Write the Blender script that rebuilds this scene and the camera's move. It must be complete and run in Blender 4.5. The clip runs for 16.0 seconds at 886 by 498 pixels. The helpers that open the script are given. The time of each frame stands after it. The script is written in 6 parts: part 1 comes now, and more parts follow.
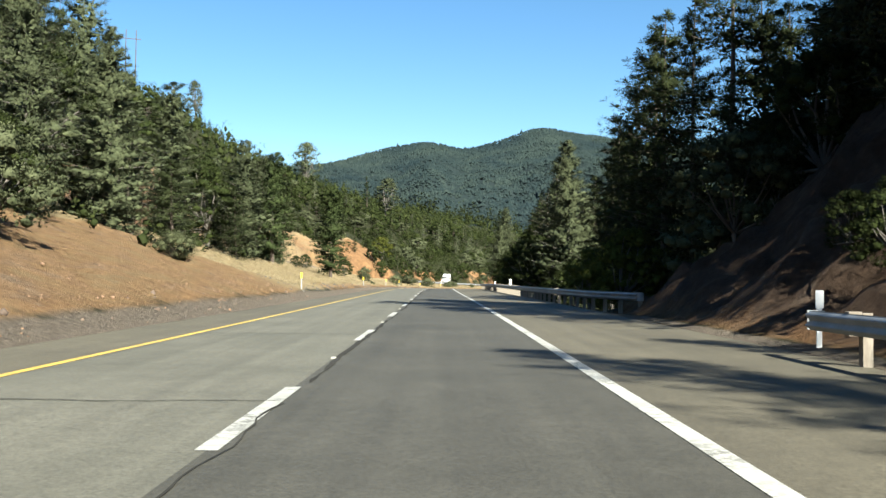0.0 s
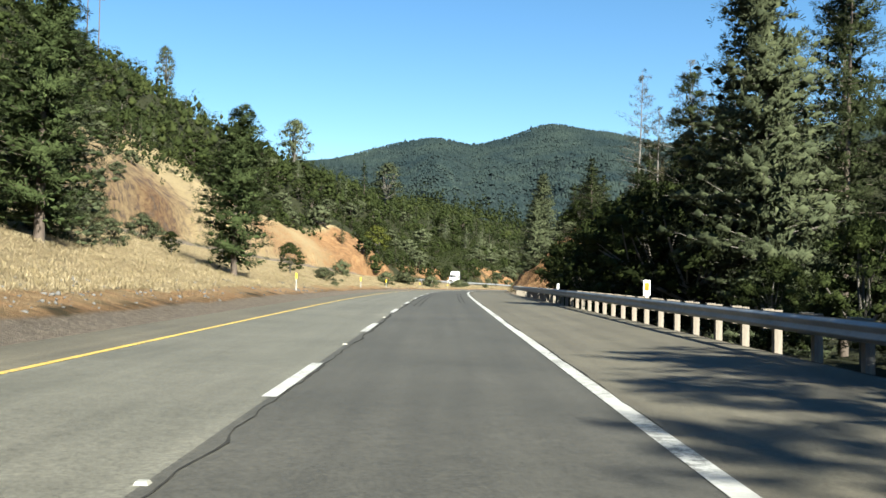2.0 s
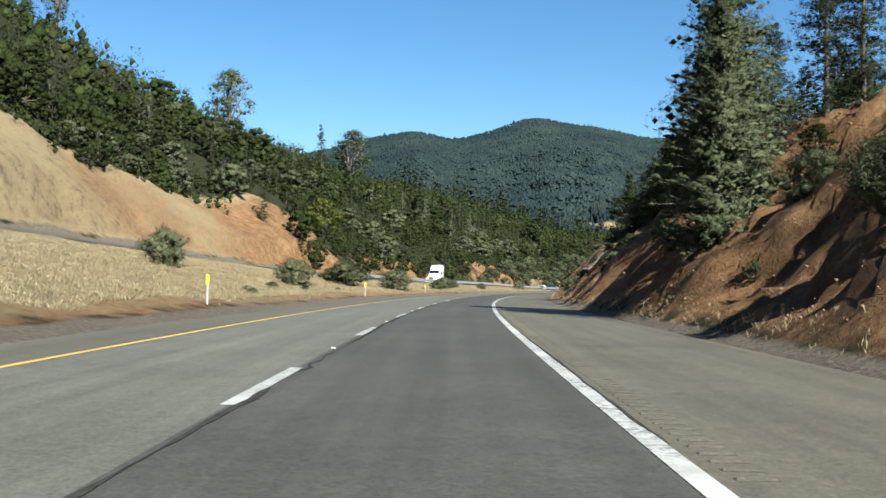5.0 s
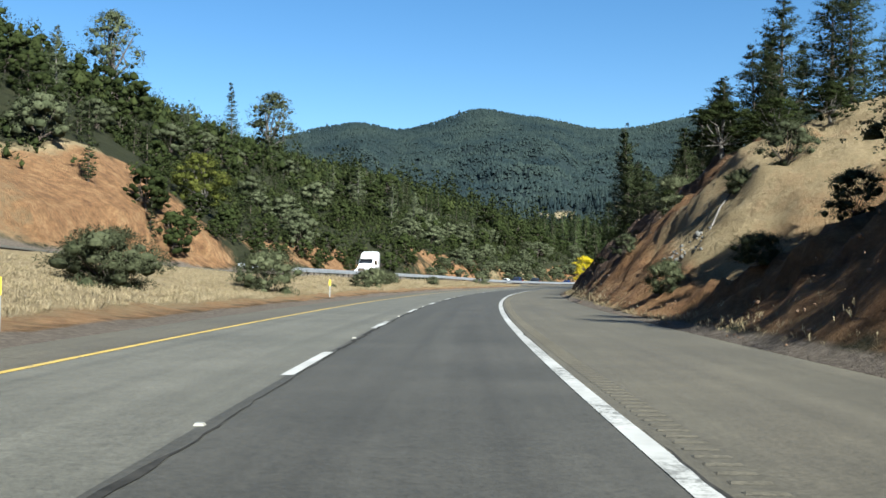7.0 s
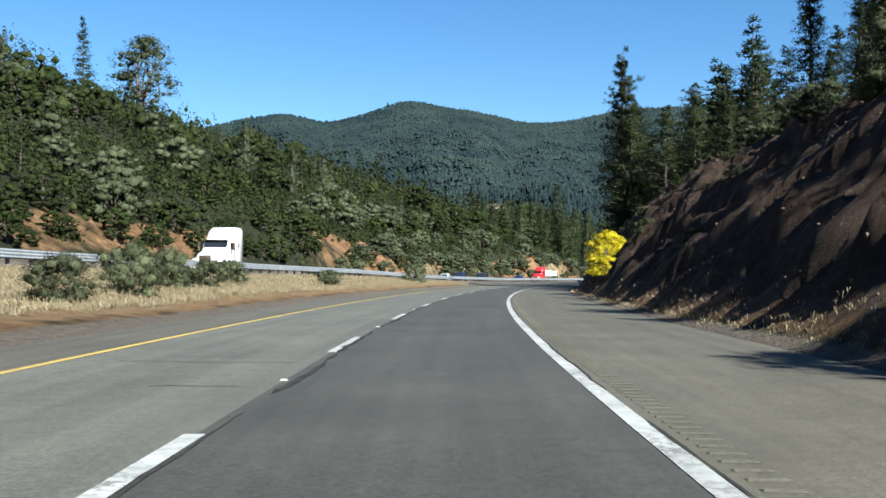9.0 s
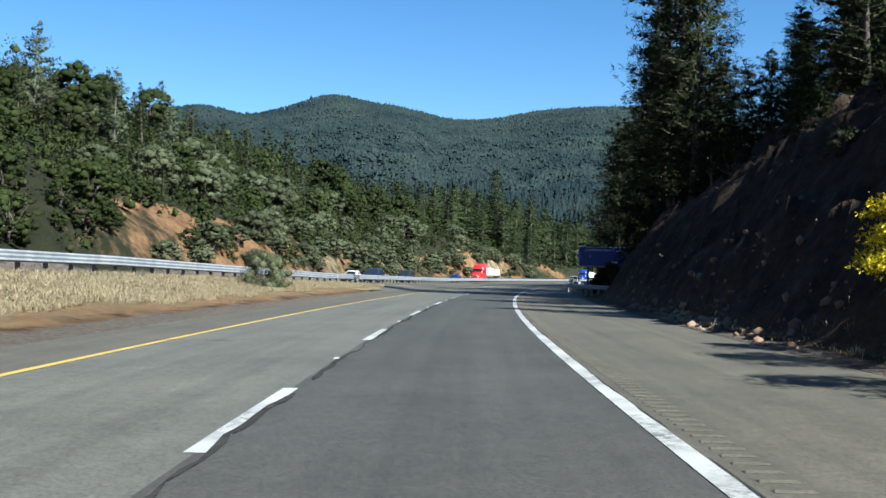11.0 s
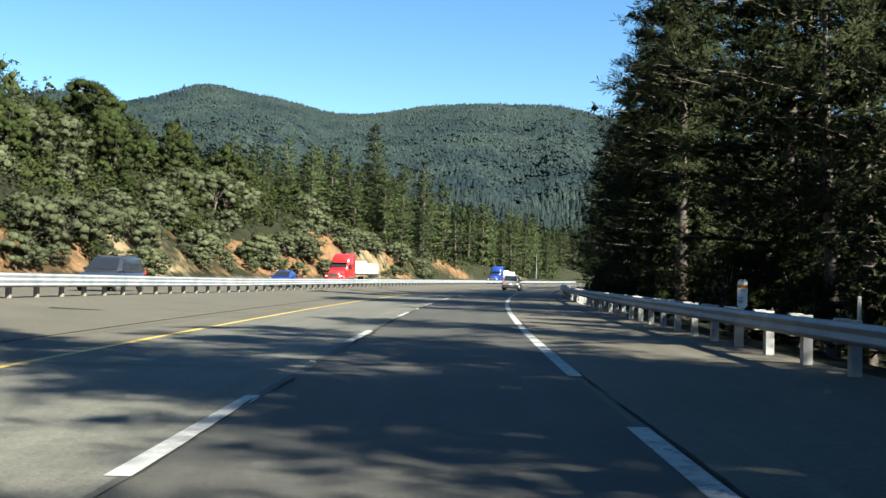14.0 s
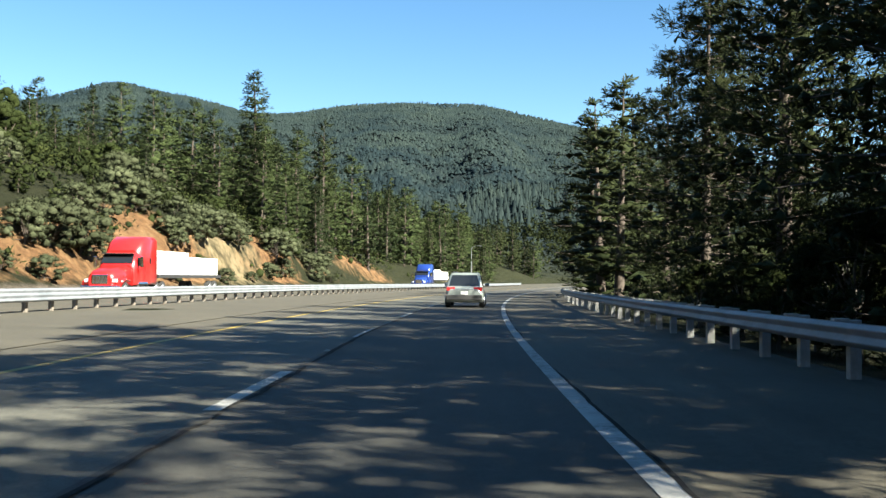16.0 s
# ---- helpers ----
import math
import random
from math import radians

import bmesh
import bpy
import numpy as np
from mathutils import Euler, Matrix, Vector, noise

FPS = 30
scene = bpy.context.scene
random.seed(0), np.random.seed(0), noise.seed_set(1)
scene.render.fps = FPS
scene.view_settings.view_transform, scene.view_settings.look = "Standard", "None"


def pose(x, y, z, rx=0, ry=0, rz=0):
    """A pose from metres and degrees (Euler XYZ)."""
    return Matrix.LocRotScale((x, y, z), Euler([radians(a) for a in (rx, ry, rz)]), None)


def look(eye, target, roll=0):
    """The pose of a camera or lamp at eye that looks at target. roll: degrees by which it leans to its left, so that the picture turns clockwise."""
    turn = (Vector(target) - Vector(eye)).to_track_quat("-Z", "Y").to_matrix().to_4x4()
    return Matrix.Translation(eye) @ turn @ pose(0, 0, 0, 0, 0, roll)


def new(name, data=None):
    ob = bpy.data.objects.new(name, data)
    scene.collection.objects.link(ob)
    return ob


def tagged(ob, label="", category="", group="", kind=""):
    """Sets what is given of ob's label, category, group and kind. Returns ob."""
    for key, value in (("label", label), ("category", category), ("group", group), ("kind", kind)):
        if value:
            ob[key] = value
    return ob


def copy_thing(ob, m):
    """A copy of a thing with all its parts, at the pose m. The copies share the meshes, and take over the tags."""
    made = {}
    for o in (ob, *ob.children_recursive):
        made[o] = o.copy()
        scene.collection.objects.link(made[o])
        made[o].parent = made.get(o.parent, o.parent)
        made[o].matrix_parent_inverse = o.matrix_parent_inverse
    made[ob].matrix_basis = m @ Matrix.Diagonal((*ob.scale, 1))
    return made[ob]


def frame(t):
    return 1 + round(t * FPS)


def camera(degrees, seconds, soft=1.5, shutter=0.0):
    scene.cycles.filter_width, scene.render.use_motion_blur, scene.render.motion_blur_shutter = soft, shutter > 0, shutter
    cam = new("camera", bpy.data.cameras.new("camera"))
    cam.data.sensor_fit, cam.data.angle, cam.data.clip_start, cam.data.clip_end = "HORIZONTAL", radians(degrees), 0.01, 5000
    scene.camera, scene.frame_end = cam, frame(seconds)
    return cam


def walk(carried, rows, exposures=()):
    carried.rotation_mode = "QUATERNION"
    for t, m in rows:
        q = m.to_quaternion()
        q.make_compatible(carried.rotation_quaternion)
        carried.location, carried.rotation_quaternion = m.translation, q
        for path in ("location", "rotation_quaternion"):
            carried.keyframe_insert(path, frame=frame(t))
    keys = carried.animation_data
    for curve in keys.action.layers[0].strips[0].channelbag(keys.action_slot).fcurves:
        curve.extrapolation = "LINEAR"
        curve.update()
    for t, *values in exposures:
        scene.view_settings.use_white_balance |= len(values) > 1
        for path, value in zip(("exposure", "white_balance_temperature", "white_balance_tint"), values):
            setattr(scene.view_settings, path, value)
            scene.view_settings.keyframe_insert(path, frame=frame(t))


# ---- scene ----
cam = camera(49.4, 16.0)
EYE, TILT, LEAN, SPEED = 1.24, 2.2, 0.0, 28.8
# seconds, yaw, pitch, roll in degrees, how far the lane's middle lies to the right of the car, and its heave
ROWS = [
    (0.0, -0.0, -0.01, -0.52, 0.15, -0.020),
    (0.5, 0.02, 0.08, -0.82, 0.10, -0.013),
    (1.0, 0.13, -0.05, -0.66, 0.05, -0.006),
    (1.5, 0.35, -0.06, -0.80, 0.03, 0.017),
    (2.0, 0.44, -0.13, -0.89, 0.01, 0.041),
    (2.5, 0.48, -0.04, -0.75, 0.01, 0.020),
    (3.0, 0.53, 0.21, -0.98, 0.01, -0.001),
    (5.5, -1.31, -0.33, -0.84, -0.21, -0.035),
    (6.0, -2.03, -0.41, -0.63, -0.30, -0.060),
    (6.5, -3.02, -0.58, -0.61, -0.29, -0.029),
    (7.0, -3.96, -0.57, -0.49, -0.26, 0.005),
    (7.5, -4.74, -0.73, -0.29, -0.26, 0.014),
    (8.0, -6.02, -0.66, -0.53, -0.28, 0.018),
    (8.5, -7.0, -0.74, -0.51, -0.26, 0.007),
    (9.0, -8.17, -0.79, -0.33, -0.17, 0.015),
    (11.5, -13.96, -0.76, -1.03, 0.01, 0.060),
    (12.0, -15.26, -0.70, -0.86, 0.03, 0.041),
    (12.5, -16.38, -0.78, -0.55, -0.03, 0.022),
    (13.0, -17.51, -0.75, -1.18, -0.12, 0.015),
    (13.5, -18.54, -0.80, -1.06, -0.10, 0.009),
    (14.0, -19.7, -0.72, -1.19, -0.17, 0.010),
    (14.5, -20.95, -0.80, -1.07, -0.18, 0.011),
    (15.0, -22.04, -0.64, -0.73, -0.35, 0.013),
    (15.5, -23.15, -0.57, -0.57, -0.47, 0.013),
    (16.0, -24.24, -0.50, -0.40, -0.47, 0.013),
]
_rt = np.array([r[0] for r in ROWS])
TIME = np.arange(0, 16.0001, 0.02)
TURNED = np.radians(-np.polynomial.Polynomial.fit(_rt, [r[1] for r in ROWS], 5)(TIME))       # heading of the lane, clockwise
CLIMB = np.radians(np.interp(TIME, [0, 3.2, 6.2, 16], [0.40, 0.36, -0.22, -0.22]))
PATH_S = TIME * SPEED
PATH_X = np.concatenate([[0], np.cumsum(np.sin((TURNED[1:] + TURNED[:-1]) / 2)) * 0.02 * SPEED])
PATH_Y = np.concatenate([[0], np.cumsum(np.cos((TURNED[1:] + TURNED[:-1]) / 2)) * 0.02 * SPEED])
PATH_Z = np.concatenate([[0], np.cumsum(np.tan((CLIMB[1:] + CLIMB[:-1]) / 2)) * 0.02 * SPEED])


def eye_pose(t, yaw, pitch, roll, off, heave):
    x, y, z, th = (float(np.interp(t, TIME, v)) for v in (PATH_X, PATH_Y, PATH_Z, TURNED))
    return pose(x - off * math.cos(th), y + off * math.sin(th), z + EYE + heave, 90 + TILT + pitch, LEAN + roll, yaw)


walk(cam, [(r[0], eye_pose(*r)) for r in ROWS],
     [(0, 1.97, 6600, 2), (3.2, 1.83, 6400, 2), (5.3, 1.6, 6100, 3), (9.2, 1.62, 5800, 4), (11.3, 1.62, 5650, 4), (13.0, 1.72, 5800, 4), (14.2, 2.15, 6600, 3), (16, 2.15, 6700, 3)])

# ---- light ----
SUN_AZ, SUN_EL = 150.0, 39.5          # degrees clockwise from +y, and above the horizon
to_sun = Vector((math.sin(radians(SUN_AZ)) * math.cos(radians(SUN_EL)),
                 math.cos(radians(SUN_AZ)) * math.cos(radians(SUN_EL)), math.sin(radians(SUN_EL))))
world = bpy.data.worlds.new("sky")
scene.world = world
world.use_nodes = True
wn = world.node_tree.nodes
sky = wn.new("ShaderNodeTexSky")
sky.sky_type, sky.sun_disc = "NISHITA", False
sky.sun_elevation, sky.sun_rotation = radians(SUN_EL), radians(SUN_AZ)
sky.altitude, sky.air_density, sky.dust_density, sky.ozone_density = 300, 1.0, 0.05, 2.5
wn["Background"].inputs["Strength"].default_value = 0.05
deeper = wn.new("ShaderNodeHueSaturation")
deeper.inputs["Saturation"].default_value = 1.22
world.node_tree.links.new(sky.outputs["Color"], deeper.inputs["Color"])
world.node_tree.links.new(deeper.outputs["Color"], wn["Background"].inputs["Color"])
sun = new("sun", bpy.data.lights.new("sun", "SUN"))
sun.data.energy, sun.data.angle, sun.data.color = 6.5, radians(0.55), (1.0, 0.94, 0.85)
sun.matrix_world = look(to_sun * 200, (0, 0, 0))


# ---- materials ----
def nodes_of(name):
    m = bpy.data.materials.new(name)
    m.use_nodes = True
    return m, m.node_tree.nodes, m.node_tree.links, m.node_tree.nodes["Principled BSDF"]


def noise_node(n, l, scale, detail=4, rough=0.6, coords=None, stretch=None):
    tex = n.new("ShaderNodeTexNoise")
    tex.inputs["Scale"].default_value, tex.inputs["Detail"].default_value, tex.inputs["Roughness"].default_value = scale, detail, rough
    if coords is None:
        coords = n.new("ShaderNodeTexCoord").outputs["Object"]
    if stretch:
        mp = n.new("ShaderNodeMapping")
        mp.inputs["Scale"].default_value = stretch
        l.new(coords, mp.inputs["Vector"])
        coords = mp.outputs["Vector"]
    l.new(coords, tex.inputs["Vector"])
    return tex.outputs["Fac"]


def ramp(n, l, fac, stops):
    r = n.new("ShaderNodeValToRGB")
    el = r.color_ramp.elements
    while len(el) < len(stops):
        el.new(0.5)
    for e, (p, c) in zip(el, stops):
        e.position, e.color = p, (*c, 1) if len(c) == 3 else c
    l.new(fac, r.inputs["Fac"])
    return r.outputs["Color"]


def mix(n, l, a, b, fac, mode="MIX"):
    m = n.new("ShaderNodeMix")
    m.data_type, m.blend_type = "RGBA", mode
    for sock, v in ((m.inputs["Factor"], fac), (m.inputs[6], a), (m.inputs[7], b)):
        if isinstance(v, (int, float)):
            sock.default_value = v
        elif isinstance(v, tuple):
            sock.default_value = (*v, 1)
        else:
            l.new(v, sock)
    return m.outputs[2]


def bump(n, l, bsdf, height, strength, dist):
    b = n.new("ShaderNodeBump")
    b.inputs["Strength"].default_value, b.inputs["Distance"].default_value = strength, dist
    l.new(height, b.inputs["Height"])
    l.new(b.outputs["Normal"], bsdf.inputs["Normal"])


def surface(name, lo, hi, scale, fine, rough=0.8, relief=0.3, dist=0.01, metal=0.0, spec=0.5, stretch=None, fine_amount=0.5):
    """A two-scale surface: broad patches from lo to hi, and fine grain with relief."""
    m, n, l, b = nodes_of(name)
    broad = ramp(n, l, noise_node(n, l, scale, 3, 0.6, None, stretch), [(0.3, lo), (0.7, hi)])
    f = noise_node(n, l, fine, 5, 0.7, None, stretch)
    grain = ramp(n, l, f, [(0.25, (0.45, 0.45, 0.45)), (0.75, (1.0, 1.0, 1.0))])
    l.new(mix(n, l, broad, grain, fine_amount, "MULTIPLY"), b.inputs["Base Color"])
    b.inputs["Roughness"].default_value, b.inputs["Metallic"].default_value = rough, metal
    b.inputs["Specular IOR Level"].default_value = spec
    if relief:
        bump(n, l, b, f, relief, dist)
    return m


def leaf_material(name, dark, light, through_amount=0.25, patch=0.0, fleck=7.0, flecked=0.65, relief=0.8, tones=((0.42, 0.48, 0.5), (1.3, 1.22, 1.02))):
    m, n, l, b = nodes_of(name)
    geo = n.new("ShaderNodeNewGeometry")
    info = n.new("ShaderNodeObjectInfo")
    c = ramp(n, l, geo.outputs["Random Per Island"], [(0.0, dark), (1.0, light)])
    hsv = n.new("ShaderNodeHueSaturation")
    mr = n.new("ShaderNodeMapRange")
    mr.inputs["To Min"].default_value, mr.inputs["To Max"].default_value = 0.75, 1.25
    l.new(info.outputs["Random"], mr.inputs["Value"])
    l.new(mr.outputs["Result"], hsv.inputs["Value"])
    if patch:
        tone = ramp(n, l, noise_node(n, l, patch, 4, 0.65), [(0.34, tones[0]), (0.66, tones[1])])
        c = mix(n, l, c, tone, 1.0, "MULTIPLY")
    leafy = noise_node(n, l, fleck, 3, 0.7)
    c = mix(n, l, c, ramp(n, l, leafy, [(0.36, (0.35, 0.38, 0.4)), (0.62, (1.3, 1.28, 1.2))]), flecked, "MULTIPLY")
    if relief:
        bump(n, l, b, leafy, relief, 0.5 / fleck)
    l.new(c, hsv.inputs["Color"])
    l.new(hsv.outputs["Color"], b.inputs["Base Color"])
    b.inputs["Roughness"].default_value, b.inputs["Specular IOR Level"].default_value = 0.75, 0.05
    tr = n.new("ShaderNodeBsdfTranslucent")
    l.new(hsv.outputs["Color"], tr.inputs["Color"])
    mx = n.new("ShaderNodeMixShader")
    mx.inputs["Fac"].default_value = through_amount
    l.new(b.outputs["BSDF"], mx.inputs[1])
    l.new(tr.outputs["BSDF"], mx.inputs[2])
    l.new(mx.outputs["Shader"], n["Material Output"].inputs["Surface"])
    return m


def paint(name, colour, rough=0.35, metal=0.0, coat=0.0):
    m, n, l, b = nodes_of(name)
    f = noise_node(n, l, 3.0, 3)
    dirt = ramp(n, l, f, [(0.3, tuple(0.86 * v for v in colour)), (0.7, colour)])
    l.new(dirt, b.inputs["Base Color"])
    b.inputs["Roughness"].default_value, b.inputs["Metallic"].default_value, b.inputs["Coat Weight"].default_value = rough, metal, coat
    return m


def asphalt(name, lo, hi):
    """Worn road surface: broad patches, streaks along the traffic, mottling and stone grain."""
    m, n, l, b = nodes_of(name)
    uv = n.new("ShaderNodeUVMap").outputs["UV"]
    broad = ramp(n, l, noise_node(n, l, 0.35, 4, 0.65), [(0.3, lo), (0.7, hi)])
    streak = ramp(n, l, noise_node(n, l, 1.0, 4, 0.6, uv, (2.2, 0.035, 1)), [(0.3, (0.76, 0.76, 0.76)), (0.7, (1.12, 1.12, 1.12))])
    mid = ramp(n, l, noise_node(n, l, 5.0, 5, 0.75), [(0.3, (0.8, 0.8, 0.8)), (0.52, (0.98, 0.98, 0.98)), (0.72, (1.1, 1.1, 1.1))])
    f = noise_node(n, l, 24, 5, 0.9)
    grain = ramp(n, l, f, [(0.33, (0.3, 0.3, 0.3)), (0.5, (0.95, 0.95, 0.95)), (0.68, (1.6, 1.6, 1.6))])
    c = mix(n, l, mix(n, l, broad, streak, 0.9, "MULTIPLY"), mid, 0.9, "MULTIPLY")
    l.new(mix(n, l, c, grain, 0.75, "MULTIPLY"), b.inputs["Base Color"])
    b.inputs["Roughness"].default_value, b.inputs["Specular IOR Level"].default_value = 0.75, 0.3
    bump(n, l, b, f, 0.5, 0.012)
    return m


M = {}
M["lane"] = asphalt("worn_asphalt", (0.0628, 0.0614, 0.0491), (0.0895, 0.0863, 0.0697))
M["lane_dark"] = asphalt("wheel_worn_asphalt", (0.0308, 0.0298, 0.0245), (0.0456, 0.0435, 0.0361))
M["shoulder"] = asphalt("shoulder_asphalt", (0.0534, 0.0482, 0.0354), (0.0759, 0.068, 0.0488))
M["tar"] = surface("crack_sealer", (0.014, 0.014, 0.013), (0.034, 0.033, 0.03), 4, 30, 0.95, 0.5, 0.01, 0.0, 0.1)


def worn_paint(name, lo, hi, bare, amount):
    """Road paint rubbed through to the asphalt in patches."""
    m, n, l, b = nodes_of(name)
    base = ramp(n, l, noise_node(n, l, 1.3, 4, 0.6), [(0.3, lo), (0.7, hi)])
    chips = ramp(n, l, noise_node(n, l, 9, 6, 0.8), [(amount, (0, 0, 0)), (amount + 0.1, (1, 1, 1))])
    patches = ramp(n, l, noise_node(n, l, 0.55, 3, 0.6), [(0.38, (0, 0, 0)), (0.6, (1, 1, 1))])
    keep = mix(n, l, chips, (1, 1, 1), patches)
    l.new(mix(n, l, bare, base, keep), b.inputs["Base Color"])
    b.inputs["Roughness"].default_value = 0.65
    return m


M["white_line"] = worn_paint("road_paint_white", (0.207, 0.207, 0.192), (0.305, 0.305, 0.288), (0.0739, 0.0739, 0.0647), 0.44)
M["yellow_line"] = worn_paint("road_paint_yellow", (0.261, 0.18, 0.0324), (0.351, 0.248, 0.045), (0.09, 0.0855, 0.072), 0.38)
M["steel"] = surface("galvanised_steel", (0.14, 0.155, 0.17), (0.24, 0.255, 0.27), 1.5, 14, 0.55, 0.1, 0.002, 0.2, stretch=(1, 1, 1), fine_amount=0.3)
M["post_wood"] = surface("weathered_timber", (0.115, 0.0936, 0.072), (0.23, 0.202, 0.166), 3, 25, 0.85, stretch=(2.16, 2.16, 0.36))
M["bark"] = surface("pine_bark", (0.045, 0.0325, 0.025), (0.1, 0.0775, 0.06), 2.5, 12, 0.9, 0.6, 0.03, stretch=(1, 1, 0.2))
M["bark_grey"] = surface("grey_bark", (0.065, 0.0575, 0.05), (0.135, 0.122, 0.107), 2.5, 12, 0.9, 0.6, 0.03, stretch=(1, 1, 0.2))
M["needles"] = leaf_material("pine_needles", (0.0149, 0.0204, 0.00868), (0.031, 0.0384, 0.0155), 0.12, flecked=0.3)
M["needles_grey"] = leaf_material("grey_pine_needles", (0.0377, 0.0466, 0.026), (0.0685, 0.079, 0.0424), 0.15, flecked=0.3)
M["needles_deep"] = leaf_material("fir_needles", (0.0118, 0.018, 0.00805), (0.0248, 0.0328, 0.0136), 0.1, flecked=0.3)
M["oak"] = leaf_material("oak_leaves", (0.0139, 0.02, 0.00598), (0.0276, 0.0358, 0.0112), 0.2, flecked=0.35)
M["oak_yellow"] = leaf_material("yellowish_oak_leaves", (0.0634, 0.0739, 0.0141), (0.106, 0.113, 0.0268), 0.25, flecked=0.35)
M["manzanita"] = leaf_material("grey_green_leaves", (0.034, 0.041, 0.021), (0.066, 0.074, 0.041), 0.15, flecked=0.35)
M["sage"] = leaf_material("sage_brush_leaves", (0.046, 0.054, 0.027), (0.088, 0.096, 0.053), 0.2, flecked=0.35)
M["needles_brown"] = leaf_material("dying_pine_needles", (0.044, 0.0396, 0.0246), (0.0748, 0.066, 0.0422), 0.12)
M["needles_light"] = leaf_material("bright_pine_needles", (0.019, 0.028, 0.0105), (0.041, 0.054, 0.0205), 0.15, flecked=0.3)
M["broom"] = leaf_material("yellow_broom_flowers", (0.5, 0.4, 0.01), (0.8, 0.68, 0.04), 0.3)
M["straw"] = leaf_material("dry_grass_blades", (0.223, 0.177, 0.1), (0.353, 0.294, 0.194), 0.3)
M["dead"] = surface("dead_wood", (0.1, 0.09, 0.08), (0.18, 0.165, 0.15), 2, 15, 0.9)
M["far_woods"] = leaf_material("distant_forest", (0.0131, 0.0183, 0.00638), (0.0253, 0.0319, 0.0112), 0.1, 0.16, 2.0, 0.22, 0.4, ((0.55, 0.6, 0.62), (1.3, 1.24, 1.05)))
# conifer green shifted to blue: distance haze put into the leaf colour
M["ridge_woods"] = leaf_material("hazed_conifer_forest", (0.0108, 0.0188, 0.0205), (0.0195, 0.0302, 0.0308), 0.0, 0.005, 0.03, 0.3, 0.0, ((0.62, 0.68, 0.76), (1.32, 1.2, 1.04)))


def ground_material():
    m, n, l, b = nodes_of("hillside_earth")

    def field(name):
        a = n.new("ShaderNodeAttribute")
        a.attribute_name = name
        return a.outputs["Fac"]
    co = n.new("ShaderNodeTexCoord").outputs["Object"]
    big, mid, fine = noise_node(n, l, 0.07, 4, 0.6, co), noise_node(n, l, 0.6, 5, 0.65, co), noise_node(n, l, 6, 5, 0.75, co)
    # darkened earth tones: part soil colour, part shade of the right cuts
    darkened_soil = ramp(n, l, mid, [(0.25, (0.0382, 0.0246, 0.0164)), (0.5, (0.0709, 0.0464, 0.0317)), (0.75, (0.109, 0.0818, 0.0627))])
    red = ramp(n, l, mid, [(0.25, (0.107, 0.0589, 0.0321)), (0.45, (0.19, 0.105, 0.05)), (0.62, (0.25, 0.15, 0.075)), (0.85, (0.29, 0.19, 0.105))])
    straw = ramp(n, l, mid, [(0.25, (0.201, 0.152, 0.085)), (0.55, (0.284, 0.224, 0.128)), (0.8, (0.34, 0.284, 0.183))])
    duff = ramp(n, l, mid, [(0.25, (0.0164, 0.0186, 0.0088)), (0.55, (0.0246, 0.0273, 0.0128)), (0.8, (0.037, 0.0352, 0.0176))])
    gravel = ramp(n, l, fine, [(0.25, (0.0891, 0.0745, 0.0591)), (0.75, (0.194, 0.162, 0.13))])

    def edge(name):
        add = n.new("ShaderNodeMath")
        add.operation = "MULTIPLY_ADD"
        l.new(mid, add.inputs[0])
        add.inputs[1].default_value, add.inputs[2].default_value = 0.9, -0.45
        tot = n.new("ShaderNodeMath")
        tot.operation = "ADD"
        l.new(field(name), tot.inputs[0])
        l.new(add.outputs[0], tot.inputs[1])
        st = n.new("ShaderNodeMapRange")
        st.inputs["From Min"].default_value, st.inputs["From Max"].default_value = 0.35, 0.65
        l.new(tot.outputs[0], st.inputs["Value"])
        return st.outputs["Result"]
    # far forest floor, tinted with the same haze blue as the ridge trees
    hazed_floor = ramp(n, l, big, [(0.35, (0.009, 0.0155, 0.017)), (0.65, (0.0155, 0.024, 0.0245))])
    c = mix(n, l, mix(n, l, duff, hazed_floor, field("forest")), straw, edge("straw"))
    c = mix(n, l, c, mix(n, l, red, darkened_soil, edge("darkened_soil")), edge("red"))
    c = mix(n, l, c, gravel, edge("gravel"))
    rubble = noise_node(n, l, 1.7, 8, 0.78, co)
    patchy = ramp(n, l, rubble, [(0.32, (0.56, 0.54, 0.52)), (0.5, (0.95, 0.95, 0.95)), (0.66, (1.3, 1.3, 1.3))])
    c = mix(n, l, c, mix(n, l, (1.0, 1.0, 1.0), patchy, edge("red")), 1.0, "MULTIPLY")
    grain = ramp(n, l, fine, [(0.25, (0.5, 0.5, 0.5)), (0.75, (1.05, 1.05, 1.05))])
    l.new(mix(n, l, c, grain, 0.7, "MULTIPLY"), b.inputs["Base Color"])
    b.inputs["Roughness"].default_value, b.inputs["Specular IOR Level"].default_value = 0.95, 0.1
    both = n.new("ShaderNodeMath")
    both.operation = "MULTIPLY_ADD"
    l.new(rubble, both.inputs[0])
    both.inputs[1].default_value = 2.0
    l.new(fine, both.inputs[2])
    bump(n, l, b, both.outputs[0], 1.0, 0.25)
    return m


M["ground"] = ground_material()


# ---- mesh helpers ----
def mesh_of(name, verts, faces, material, smooth=False):
    me = bpy.data.meshes.new(name)
    me.from_pydata([tuple(v) for v in verts], [], [tuple(f) for f in faces])
    for mt in material if isinstance(material, (list, tuple)) else [material]:
        me.materials.append(mt)
    if smooth:
        me.polygons.foreach_set("use_smooth", [True] * len(me.polygons))
    me.update()
    return me


